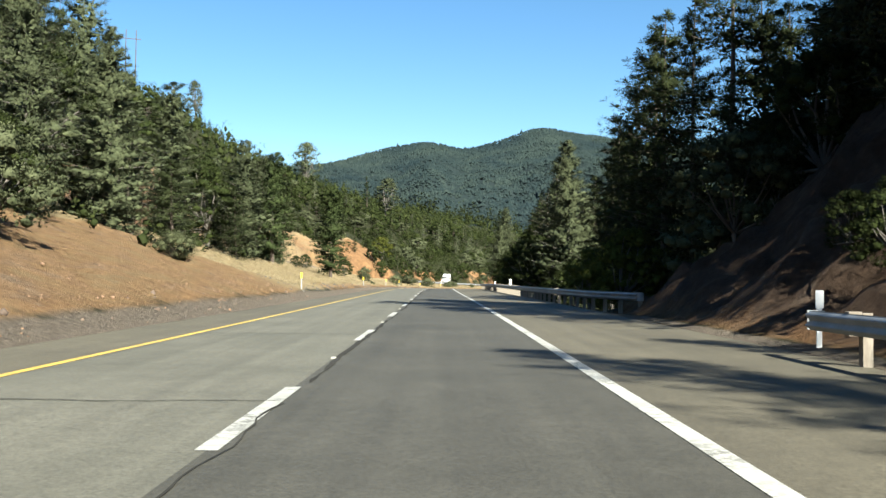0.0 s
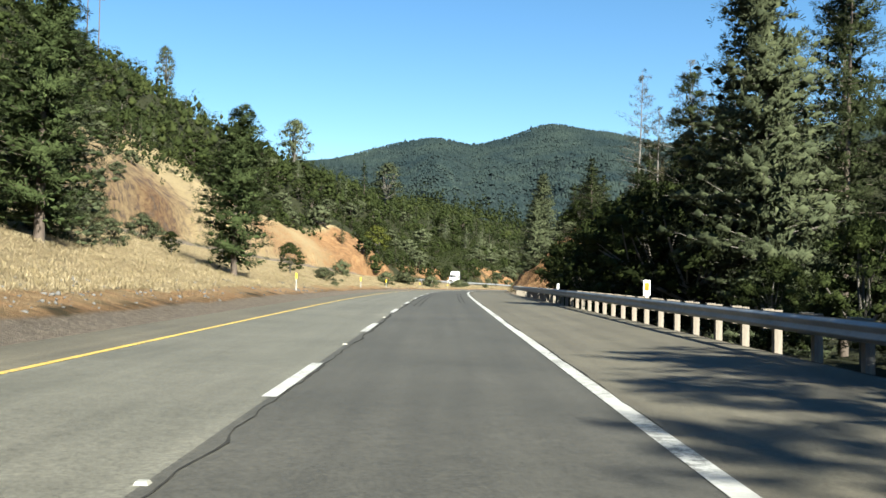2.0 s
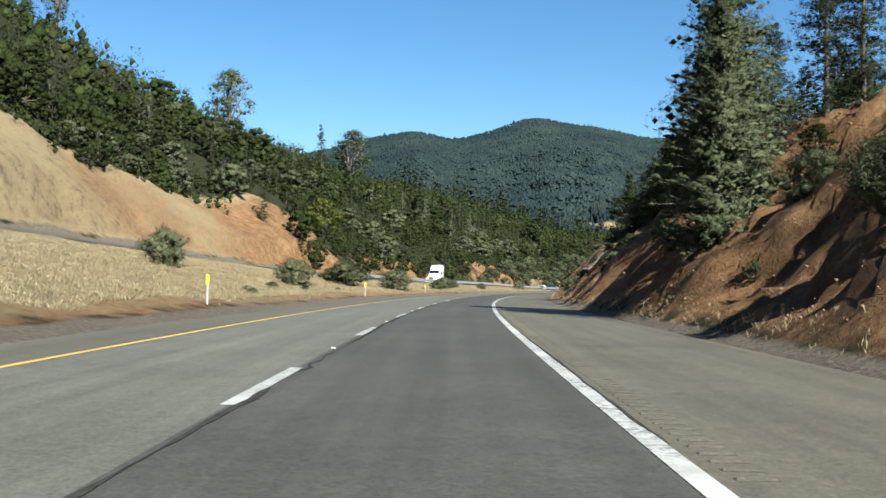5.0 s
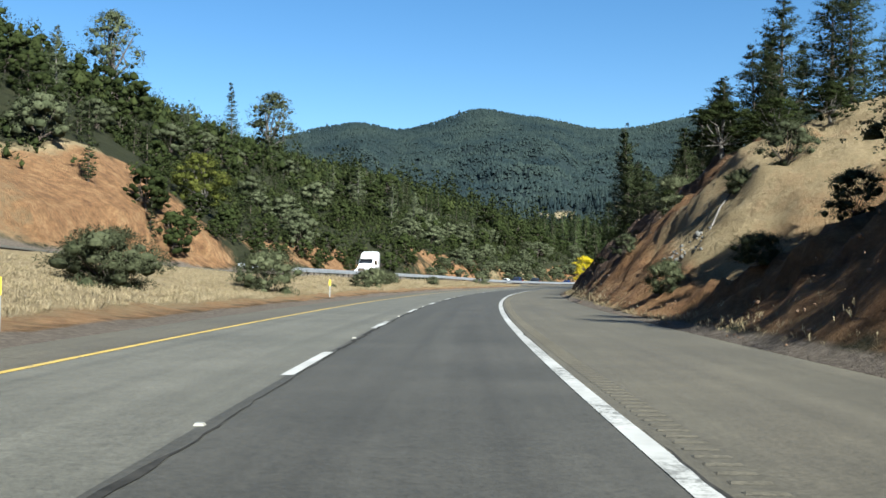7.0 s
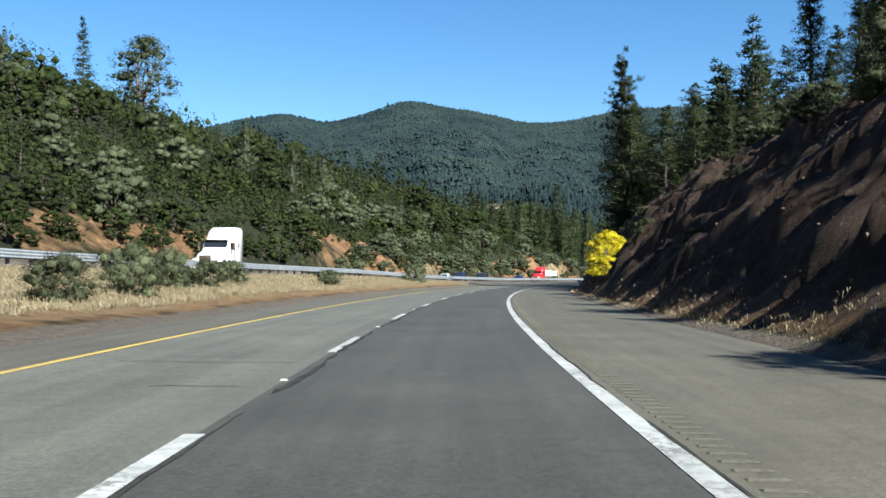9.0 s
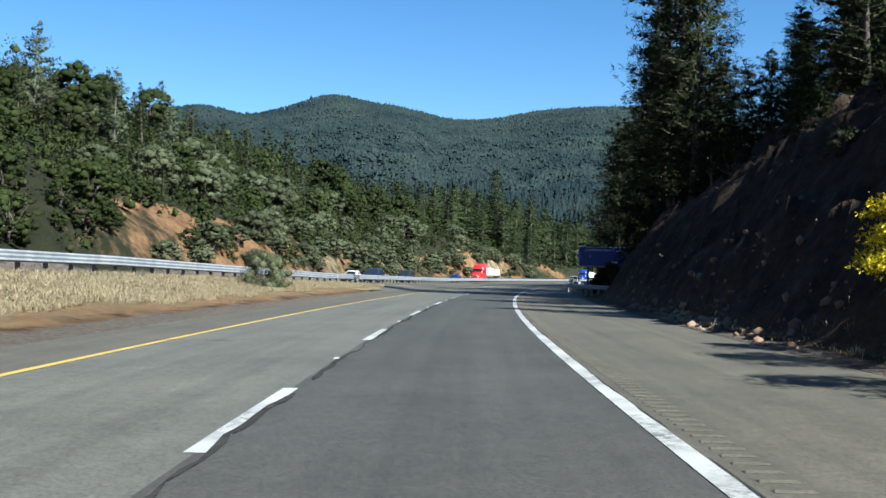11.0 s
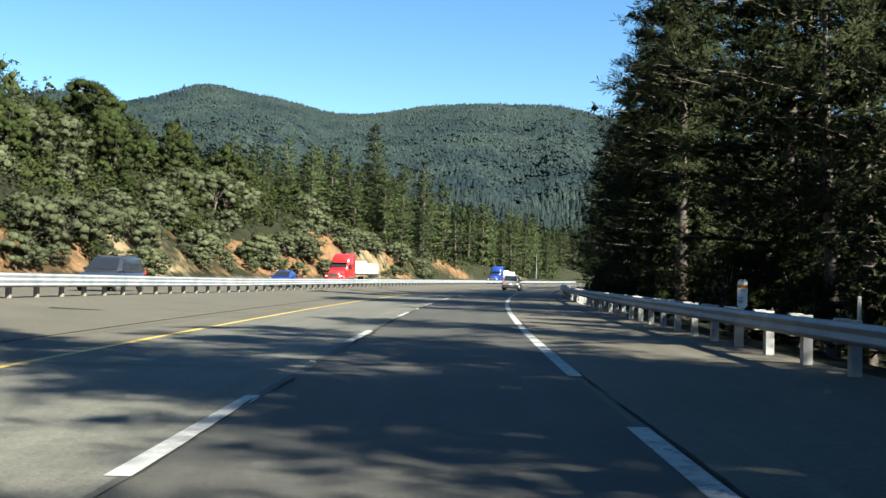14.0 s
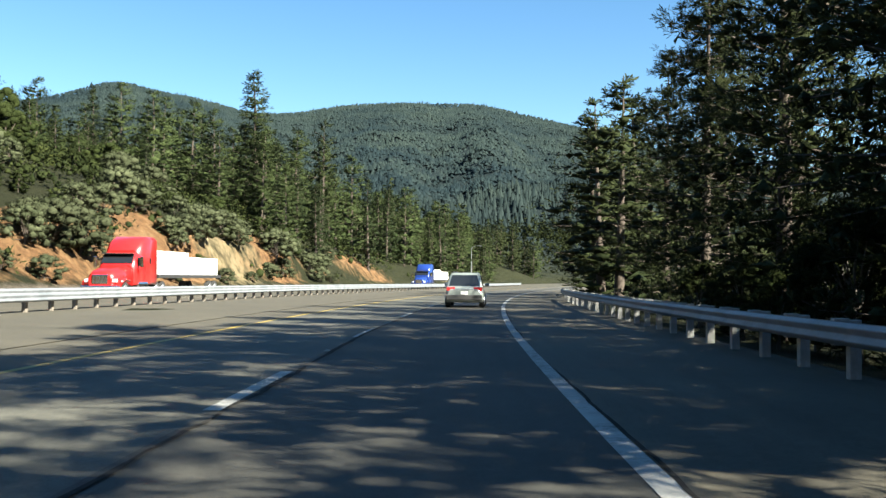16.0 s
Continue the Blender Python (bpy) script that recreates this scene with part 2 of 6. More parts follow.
def tri_mesh(name, verts, tris, material, normals=None):
    """A mesh of triangles from arrays; normals round off the shading of leaf clumps."""
    me = bpy.data.meshes.new(name)
    verts, tris = np.asarray(verts, np.float32), np.asarray(tris, np.int32)
    me.vertices.add(len(verts))
    me.vertices.foreach_set("co", verts.ravel())
    me.loops.add(tris.size)
    me.loops.foreach_set("vertex_index", tris.ravel())
    me.polygons.add(len(tris))
    me.polygons.foreach_set("loop_start", np.arange(0, tris.size, 3, dtype=np.int32))
    me.materials.append(material)
    me.update(calc_edges=True)
    me.validate()
    if normals is not None:
        me.polygons.foreach_set("use_smooth", np.ones(len(me.polygons), bool))
        me.normals_split_custom_set_from_vertices(np.asarray(normals, np.float32))
    return me


def part(name, me, parent=None, label="", at=None):
    if isinstance(me, tuple):
        bm, material = me
        data = bpy.data.meshes.new(name)
        bm.to_mesh(data)
        bm.free()
        data.materials.append(material)
        me = data
    ob = new(name, me)
    if parent is not None:
        ob.parent = parent
    if at is not None:
        ob.matrix_basis = at
    if label:
        ob["label"] = label
    return ob


def box(bm, x0, x1, y0, y1, z0, z1, bevel=0.0):
    r = bmesh.ops.create_cube(bm, size=1)
    bmesh.ops.scale(bm, vec=(x1 - x0, y1 - y0, z1 - z0), verts=r["verts"])
    bmesh.ops.translate(bm, vec=((x0 + x1) / 2, (y0 + y1) / 2, (z0 + z1) / 2), verts=r["verts"])
    if bevel:
        es = {e for v in r["verts"] for e in v.link_edges}
        bmesh.ops.bevel(bm, geom=list(es), offset=bevel, segments=2, affect="EDGES", profile=0.6)
    return bm


def tube(points, radii, sides):
    """Verts and quads of a tapered tube along points."""
    pts = np.array(points, float)
    vs, fs = [], []
    for i, p in enumerate(pts):
        d = pts[min(i + 1, len(pts) - 1)] - pts[max(i - 1, 0)]
        d /= np.linalg.norm(d) + 1e-9
        a = np.cross(d, (0.31, 0.95, 0.1) if abs(d[1]) < 0.9 else (1, 0, 0))
        a /= np.linalg.norm(a)
        c = np.cross(d, a)
        for k in range(sides):
            u = 2 * math.pi * k / sides
            vs.append(p + radii[i] * (math.cos(u) * a + math.sin(u) * c))
    for i in range(len(pts) - 1):
        for k in range(sides):
            k2 = (k + 1) % sides
            fs.append((i * sides + k, i * sides + k2, (i + 1) * sides + k2, (i + 1) * sides + k))
    return vs, fs


# ---- the road's line: s metres along, d metres to the right ----
_x, _y, _z, _sx, _th = PATH_X, PATH_Y, PATH_Z, PATH_S, TURNED
LENGTH = float(_sx[-1])
S = np.arange(-120, 900.5, 1.0)
HEAD = np.interp(S, _sx, _th)
end_turn = (_th[-1] - _th[-151]) / (_sx[-1] - _sx[-151])
beyond = np.clip(S - LENGTH, 0, None)
HEAD += end_turn * np.where(beyond < 120, beyond, 120 + 0.5 * (np.minimum(beyond, 260) - 120))
HEAD[S < 0] = _th[0]
CX = np.concatenate([[0], np.cumsum(np.sin((HEAD[1:] + HEAD[:-1]) / 2))])
CY = np.concatenate([[0], np.cumsum(np.cos((HEAD[1:] + HEAD[:-1]) / 2))])
CX, CY = CX - np.interp(0, S, CX) + _x[0], CY - np.interp(0, S, CY) + _y[0]
grade = (_z[-1] - _z[-41]) / (_sx[-1] - _sx[-41])
grade0 = (_z[40] - _z[0]) / (_sx[40] - _sx[0])
CZ = np.interp(S, _sx, _z) + grade * np.minimum(np.clip(S - LENGTH, 0, None), 200) + grade0 * np.minimum(S, 0)


def P(s, d, h=0.0):
    """The place s metres along the road and d metres to the right of the driven line, h above its surface."""
    th = float(np.interp(s, S, HEAD))
    return Vector((float(np.interp(s, S, CX)) + d * math.cos(th), float(np.interp(s, S, CY)) - d * math.sin(th), float(np.interp(s, S, CZ)) + h))


def heading(s):
    return float(np.interp(s, S, HEAD))


def to_road(x, y):
    """s and d of places, as arrays."""
    s = np.interp(y, CY, S)
    for _ in range(4):
        th = np.interp(s, S, HEAD)
        ex, ey = x - np.interp(s, S, CX), y - np.interp(s, S, CY)
        s = np.clip(s + np.clip(ex * np.sin(th) + ey * np.cos(th), -60, 60) * 0.8, S[0], S[-1])
    th = np.interp(s, S, HEAD)
    ex, ey = x - np.interp(s, S, CX), y - np.interp(s, S, CY)
    return s, ex * np.cos(th) - ey * np.sin(th)


# ---- land ----
# stations along the road; at each the cross-section's knots (d, z over the road)
LEFT = [
    (-120, (-14, 2.4), (-36, 11), (-48, 11), (-58, 19), (-120, 52), (-230, 108)),
    (60, (-13.5, 2.0), (-38, 10), (-50, 10), (-62, 20), (-120, 52), (-230, 108)),
    (110, (-13, 1.2), (-40, 8.5), (-52, 9), (-64, 19), (-120, 53), (-230, 108)),
    (160, (-12, 0.8), (-38, 6.3), (-50, 8.0), (-63, 19), (-120, 57), (-230, 108)),
    (205, (-12, 0.6), (-34, 4.8), (-46, 6.8), (-60, 19), (-120, 58), (-230, 110)),
    (255, (-12, 0.5), (-28, 3.0), (-40, 4.7), (-52, 13), (-120, 57), (-230, 114)),
    (285, (-12, 0.5), (-24, 1.9), (-36, 3.0), (-44, 9), (-120, 58), (-230, 118)),
    (305, (-11, 0.4), (-22, 1.6), (-34, 2.0), (-41, 7), (-120, 61), (-230, 121)),
    (360, (-10, 0.3), (-17, 1.15), (-29, 1.35), (-36, 6), (-120, 57), (-230, 122)),
    (395, (-9, 0.18), (-14.5, 0.55), (-26.5, 0.65), (-34, 6), (-120, 50), (-230, 112)),
    (460, (-9, 0.06), (-14.5, 0.12), (-26.5, 0.12), (-36, 6), (-120, 38), (-230, 78)),
    (600, (-9, 0.0), (-14, 0.05), (-26, 0.05), (-34, 4), (-120, 30), (-230, 56)),
    (900, (-9, 0.0), (-14, 0.05), (-26, 0.05), (-34, 4), (-120, 26), (-230, 44)),
]
RIGHT = [
    (-120, (7.0, 0.1), (17, 9), (60, 25), (250, 45)),
    (32, (7.0, 0.1), (17, 9), (60, 22), (250, 40)),
    (47, (7.5, -0.4), (16, -2), (60, 4), (250, 30)),
    (140, (7.5, -0.4), (16, -3), (60, 4), (250, 30)),
    (158, (6.6, 0.1), (16, 8), (50, 18), (250, 35)),
    (205, (6.5, 0.1), (17, 9.0), (50, 18), (250, 35)),
    (221, (6.5, 0.1), (17, 7.1), (50, 16), (250, 35)),
    (230, (6.6, 0.1), (14, 3.4), (50, 14), (250, 35)),
    (236, (7.4, 0.0), (14, 2.2), (50, 14), (250, 35)),
    (244, (6.8, 0.1), (13.4, 5.3), (50, 17), (250, 35)),
    (253, (6.6, 0.1), (14.4, 7.6), (50, 19), (250, 36)),
    (268, (6.5, 0.1), (15.6, 8.1), (50, 21), (250, 38)),
    (300, (6.9, 0.1), (15.9, 8.6), (50, 21), (250, 38)),
    (352, (7.1, 0.1), (15.3, 9.4), (50, 20), (250, 36)),
    (376, (6.9, 0.1), (15.2, 9.2), (55, 17), (250, 34)),
    (388, (9.8, -0.2), (15.5, 4.8), (58, 10), (250, 30)),
    (400, (7.5, -0.3), (16, -1.5), (60, 3), (250, 28)),
    (900, (7.5, -0.3), (16, -1.5), (60, 3), (250, 28)),
]
# the cuts swell out below their crest
RIGHT = [(r[0], r[1], ((r[1][0] + r[2][0]) / 2, (r[1][1] + r[2][1]) / 2 + float(np.interp(r[0], [140, 158, 205, 221, 253, 300, 345, 376, 388], [0, 0.3, 0.2, 0, 0.1, 0.1, 0.8, 0.9, 0]))), *r[2:]) for r in RIGHT]
# the far ridge: bearing in degrees, rise over distance
RIDGE = [(-60, 0.08), (-25, 0.105), (-14, 0.122), (-8, 0.131), (-4.2, 0.151), (-1.6, 0.159), (0.8, 0.149), (3.2, 0.161), (5.5, 0.176), (7.8, 0.167), (9.8, 0.163),
         (12.5, 0.151), (14.5, 0.152), (17.7, 0.162), (19.9, 0.165), (25, 0.165), (28, 0.153), (31.4, 0.139), (36, 0.115), (45, 0.09), (70, 0.07)]
HUB, FAR = (30.0, 220.0), 3100.0
_oct = [(0.0031, 1.0, 3.1, 1.7), (0.0067, 0.5, 0.4, 4.1), (0.013, 0.26, 2.2, 0.3), (0.027, 0.13, 5.0, 2.6), (0.061, 0.06, 1.1, 3.7)]


_grid = np.random.default_rng(3).uniform(-1, 1, (256, 256))


def bumps(x, y, octaves=4):
    """Fractal value noise, about -1 to 1, on a unit lattice."""
    x, y = np.asarray(x, float), np.asarray(y, float)
    out, amp = np.zeros(np.broadcast(x, y).shape), 1.0
    for _ in range(octaves):
        i, j = np.floor(x).astype(int), np.floor(y).astype(int)
        u, v = x - i, y - j
        u, v = u * u * (3 - 2 * u), v * v * (3 - 2 * v)
        a, b = _grid[i % 256, j % 256], _grid[(i + 1) % 256, j % 256]
        c, e = _grid[i % 256, (j + 1) % 256], _grid[(i + 1) % 256, (j + 1) % 256]
        out, amp, x, y = out + amp * ((a * (1 - u) + b * u) * (1 - v) + (c * (1 - u) + e * u) * v), amp * 0.55, x * 2.03 + 7.1, y * 2.03 + 3.7
    return out


def rolls(x, y):
    """Gentle unevenness, about -1 to 1."""
    out = 0
    for f, a, p, q in _oct:
        out = out + a * np.sin(f * x * 6.28 + p + 1.3 * np.sin(f * y * 4.1 + q)) * np.cos(f * y * 5.1 + q + 1.1 * np.sin(f * x * 5.3 + p))
    return out


def section(s, d, table, edge):
    st = np.array([r[0] for r in table], float)
    prev_d, prev_z = np.full_like(s, edge), np.zeros_like(s)
    out, done = np.zeros_like(s), np.zeros(s.shape, bool)
    ad = np.abs(d)
    out[ad <= abs(edge)] = 0
    done |= ad <= abs(edge)
    for k in range(1, len(table[0])):
        kd = np.interp(s, st, [r[k][0] for r in table])
        kz = np.interp(s, st, [r[k][1] for r in table])
        u = np.clip((ad - np.abs(prev_d)) / (np.abs(kd) - np.abs(prev_d)), 0, 1)
        here = ~done & (ad <= np.abs(kd))
        out[here] = (prev_z + (kz - prev_z) * u)[here]
        done |= here
        prev_d, prev_z = kd, kz
    out[~done] = prev_z[~done]
    return out


def land(x, y):
    x, y = np.asarray(x, float), np.asarray(y, float)
    s, d = to_road(x, y)
    z = np.where(d < 0, section(s, d, LEFT, -7.6), section(s, d, RIGHT, 6.1))
    near = np.clip((np.abs(d) - 9) / 40, 0, 1)
    opp = np.interp(s, [r[0] for r in LEFT], [r[2][0] for r in LEFT])
    on_opp = (d < opp + 2) & (d > opp - 14)
    small = 0.2 * bumps(x * 0.3, y * 0.3)
    z = z + np.where(on_opp, 0, np.where((d < opp - 15) | (d > 0), near, 0) * 5 * rolls(x, y) + np.clip((np.abs(d) - 7.5) / 4, 0, 1) * small)
    on_bank = np.clip((d - 6.9) / 1.5, 0, 1) * np.clip((24 - d) / 6, 0, 1) * (1 - np.clip((s - 48) / 4, 0, 1) * np.clip((146 - s) / 6, 0, 1)) * np.clip((394 - s) / 8, 0, 1)
    along = s + 0.55 * d
    ledges = 1 - 2.2 * np.abs(bumps(along * 0.16 + 9, d * 0.3 + 0.1 * s, 3))
    rills = bumps(along * 0.5, d * 0.14, 4) + 0.5 * bumps(s * 0.8, d * 0.7 + 40, 3)
    z = z + on_bank * (np.interp(s, [226, 234, 256, 264], [0.5, 0.16, 0.16, 0.38]) * rills + np.interp(s, [226, 234, 256, 264], [0.5, 0.28, 0.28, 0.5]) * ledges + 0.3 * bumps(along * 0.9 + 30, d * 0.9, 3))
    z = z + np.interp(s, S, CZ)
    # hills and the ridge far off
    hx, hy = x - HUB[0], y - HUB[1]
    r, az = np.hypot(hx, hy), np.degrees(np.arctan2(hx, hy))
    top = sum(np.interp(az + o, [a for a, _ in RIDGE], [b for _, b in RIDGE]) for o in (-0.8, -0.3, 0.3, 0.8)) * FAR / 4 * 1.015
    u = np.clip((r - 650) / (FAR - 650), 0, 1.15)
    spurs = 0.6 * (0.5 + 0.5 * np.sin(az * 0.55 + 2.2 * u + 1.3 * np.sin(az * 0.21))) + 0.4 * (0.5 + 0.5 * np.sin(az * 1.15 - 2.5 * u + 1.2 * np.sin(az * 0.5)))
    gully = 1 - 0.2 * np.sin(np.clip(u, 0, 1) * 3.14159) * (1 - spurs)
    mountain = top * np.where(u < 1, (0.25 * u + 0.75 * u ** 1.5), 1 - 2.0 * (u - 1)) * gully + 24 * rolls(x * 0.7, y * 0.7) * np.sin(np.clip(u, 0, 1) * 3.14159)
    w = np.clip((r - 560) / 340, 0, 1)
    return z * (1 - w) + np.maximum(mountain, 8 * w) * w


def land_at(x, y):
    return float(land(np.array([x]), np.array([y]))[0])


def on_land(s, d, sink=0.0):
    p = P(s, d)
    return Vector((p.x, p.y, land_at(p.x, p.y) - sink))


def build_ground():
    def steps(a, b, n, power=1.0):
        return list(a + (b - a) * np.linspace(0, 1, n) ** power)
    ds = sorted(set(np.round(np.concatenate([
        -np.array(steps(70, 2400, 64, 1.8)), np.arange(-70, -26, 1.6), np.arange(-26, -7, 0.55), [-7.6, -7.3, 0, 5.6, 5.94, 6.1],
        np.arange(6.4, 17, 0.36), np.arange(17, 22, 0.5), np.arange(22, 70, 1.8), np.array(steps(70, 2600, 74, 1.7))]), 2)))
    ys = list(np.arange(-70, 0, 1.6)) + list(np.arange(0, 146, 0.95)) + list(np.arange(146, 392, 0.6)) + list(np.arange(392, 400, 0.95)) + list(np.arange(400, 560, 1.6)) + list(560 + np.cumsum(np.geomspace(2, 60, 185)))
    ys = [v for v in ys if v < 3900]
    ys = [-1500, -800, -400, -200, -120, -90] + ys
    D, Y = np.meshgrid(np.array(ds), np.array(ys))
    sy = np.interp(Y, CY, S)
    th = np.interp(sy, S, HEAD)
    fade = np.clip(1 - (np.abs(D) - 150) / 500, 0, 1)
    X = np.interp(np.clip(Y, CY[0], CY[-1]), CY, CX) + D * (1 + fade * (1 / np.cos(th) - 1))
    Z = land(X.ravel(), Y.ravel()).reshape(X.shape)
    s, d = to_road(X.ravel(), Y.ravel())
    s, d = s.reshape(X.shape), d.reshape(X.shape)
    opp = np.interp(s, [r[0] for r in LEFT], [r[2][0] for r in LEFT])
    Z -= np.where(((d > -7.45) & (d < 5.95)) | ((d < opp - 0.3) & (d > opp - 11.7)) | ((s > 386) & (d > -7.2 + (opp + 6.8) * np.clip((s - 386) / 26, 0, 1)) & (d < 0)), 0.14, 0.0)
    nr, nc = X.shape
    me = bpy.data.meshes.new("ground")
    me.vertices.add(nr * nc)
    me.vertices.foreach_set("co", np.stack([X, Y, Z], -1).astype(np.float32).ravel())
    i = (np.arange(nr - 1)[:, None] * nc + np.arange(nc - 1)[None, :]).ravel()
    quads = np.stack([i, i + 1, i + nc + 1, i + nc], 1).astype(np.int32)
    me.loops.add(quads.size)
    me.loops.foreach_set("vertex_index", quads.ravel())
    me.polygons.add(len(quads))
    me.polygons.foreach_set("loop_start", np.arange(0, quads.size, 4, dtype=np.int32))
    me.polygons.foreach_set("use_smooth", np.ones(len(quads), bool))
    me.update(calc_edges=True)
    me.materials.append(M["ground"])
    r = rolls(X * 4, Y * 4)

    def span(v, a, b, soft):
        return np.clip((v - a) / soft, 0, 1) * np.clip((b - v) / soft, 0, 1)
    straw = np.maximum.reduce([span(d, np.maximum(opp - 0.3, -36), -8, 2) * span(s, 38, 430, 20), span(d, -24, -7.8, 2) * span(s, -60, 80, 20),
                               span(d, opp - 30, opp - 11, 3) * span(s, 110, 318, 12) * 0.8, span(d, 7.6, 24, 2) * span(s, 228, 262, 5) * (0.75 + 0.3 * r), span(d, opp - 52, opp - 26, 5) * span(s, 105, 260, 15) * (0.5 + 0.5 * rolls(X * 2.5 + 90, Y * 2.5)),
                               np.clip(2 - np.hypot((X - 245) / 34, (Y - 1470) / 40) * 1.6, 0, 1) * 0.55,
                               span(d, 7, 24, 3) * span(s, 660, 800, 15) * 0.9, span(d, opp - 20, opp - 11.5, 2) * span(s, 430, 760, 20) * (0.28 + 0.3 * r)])
    red = np.maximum.reduce([0.58 * span(d, -22, -7.4, 1.5) * span(s, -80, 75, 20), span(d, -11, -7.4, 1.0) * span(s, 60, 400, 20) * 0.55,
                             span(d, opp - 28, opp - 11.5, 2) * span(s, 110, 322, 10) * (0.46 + 0.4 * rolls(X * 1.6 + 30, Y * 1.6)),
                             span(d, opp - 21, opp - 12, 2) * span(s, 290, 640, 20) * 0.6 * (1 + 0.9 * rolls(X * 5, Y * 5)),
                             span(d, 5.8, 19, 2) * span(s, -100, 45, 6), span(d, 5.8, 19, 2) * span(s, 145, 392, 8) * (1 - span(d, 8.2, 24, 2) * span(s, 231, 258, 4) * (0.55 + 0.35 * rolls(X * 6, Y * 6)))])
    gravel = np.maximum.reduce([span(d, -22, -7.4, 2) * span(s, -80, 78, 15) * 0.4, span(d, -8.8, -6.5, 0.5), span(d, 5.6, 6.9, 0.5), span(d, opp - 13.2, opp + 1.2, 0.6)]) * 0.9 * (Y < 620) * (s < 700)
    # darker brown earth; on the right cuts their shade is coloured in too
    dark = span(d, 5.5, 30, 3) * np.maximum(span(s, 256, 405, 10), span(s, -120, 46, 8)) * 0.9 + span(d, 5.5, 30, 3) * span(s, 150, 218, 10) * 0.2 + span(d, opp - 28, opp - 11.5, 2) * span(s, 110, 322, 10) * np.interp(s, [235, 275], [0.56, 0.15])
    # the forest field brings in the haze-tinted floor with distance
    for name, val in (("straw", straw), ("red", red), ("gravel", gravel), ("darkened_soil", dark), ("forest", np.clip((np.hypot(X - HUB[0], Y - HUB[1]) - 620) / 250, 0, 1))):
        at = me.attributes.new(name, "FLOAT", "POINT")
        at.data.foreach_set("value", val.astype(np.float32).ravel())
    return tagged(new("ground", me), "dry red-earth and straw-grass hillsides rising to wooded mountains", "ground", kind="structure")


build_ground()


def ribbon(name, s0, s1, d0, d1, lift, material, step=2.0, opposite=False):
    """A band of the road between two offsets."""
    ss = np.linspace(s0, s1, max(2, int((s1 - s0) / step) + 1))
    verts, faces = [], []
    for s in ss:
        o, z, far = opp_line(s) if opposite else (0.0, 0.0, 0.0)
        verts += [P(s, d0 + o, z + lift - d0 / 12 * (far - z)), P(s, d1 + o, z + lift - d1 / 12 * (far - z))]
    for k in range(len(ss) - 1):
        faces.append((2 * k, 2 * k + 1, 2 * k + 3, 2 * k + 2))
    me = mesh_of(name, verts, faces, material, True)
    uv = me.uv_layers.new(name="UVMap")
    for lp in me.loops:
        uv.data[lp.index].uv = ((d0, d1)[lp.vertex_index % 2], ss[lp.vertex_index // 2])
    return me


def opp_line(s):
    st = [r[0] for r in LEFT]
    return tuple(float(np.interp(s, st, v)) for v in ([r[2][0] for r in LEFT], [r[2][1] for r in LEFT], [r[3][1] for r in LEFT]))


YELLOW, DASH, EDGE = -5.5, -1.81, 1.81
road = tagged(new("road", ribbon("road", -110, 880, DASH, EDGE, 0.0, M["lane_dark"])), "worn grey asphalt driving lane of a highway", "road", kind="structure")
tagged(new("road", ribbon("road", -110, 880, YELLOW, DASH, 0.0, M["lane"])), "sun-bleached grey asphalt passing lane of a highway", "road", kind="structure")
tagged(new("road_shoulder", ribbon("road_shoulder", -110, 880, EDGE, 6.05, -0.004, M["shoulder"])), "pale brownish asphalt shoulder beside the driving lane", "road shoulder", kind="structure")
tagged(new("road_shoulder", ribbon("road_shoulder", -110, 880, -7.5, YELLOW, -0.004, M["shoulder"])), "pale asphalt median shoulder", "road shoulder", kind="structure")
tagged(new("road_opposite", ribbon("road_opposite", -110, 880, -11.8, -0.2, 0.02, M["shoulder"], opposite=True)), "pale asphalt of the opposite carriageway", "road", kind="structure")

cross = []
for s_ in np.arange(384, 760, 3.0):
    o, z, _ = opp_line(s_)
    wide = min(1.0, (s_ - 384) / 24)
    cross.append((P(s_, -7.5 + (o - 0.1 + 7.5) * wide, 0.012 + z * wide), P(s_, -7.45, 0.012)))
tagged(new("paved_median", mesh_of("paved_median", [v for pair in cross for v in pair], [(2 * i, 2 * i + 1, 2 * i + 3, 2 * i + 2) for i in range(len(cross) - 1)], M["shoulder"], True)),
       "pale paved median apron up to the guardrail", "road shoulder", kind="structure")

for a, b in ((-110, 411.5), (415.8, 880)):
    tagged(new("edge_line", ribbon("edge_line", a, b, EDGE - 0.095, EDGE + 0.095, 0.006, M["white_line"])), "worn solid white edge line painted on asphalt", "road marking", kind="structure")
tagged(new("median_line", ribbon("median_line", -110, 880, YELLOW - 0.075, YELLOW + 0.075, 0.006, M["yellow_line"])), "solid yellow median line painted on asphalt", "road marking", kind="structure")
DASH0, CYCLE, DASHLEN = 6.8, 12.19, 4.0
lane_line = tagged(new("lane_line"), "broken white lane line painted on asphalt", "road marking", kind="structure")
k = -8
while DASH0 + k * CYCLE < 760:
    a = DASH0 + k * CYCLE
    part("dash", ribbon("dash", a, a + DASHLEN, DASH - 0.085, DASH + 0.085, 0.006, M["white_line"], 1.0), lane_line)
    k += 1


# ---- plants ----
rng = np.random.default_rng(7)


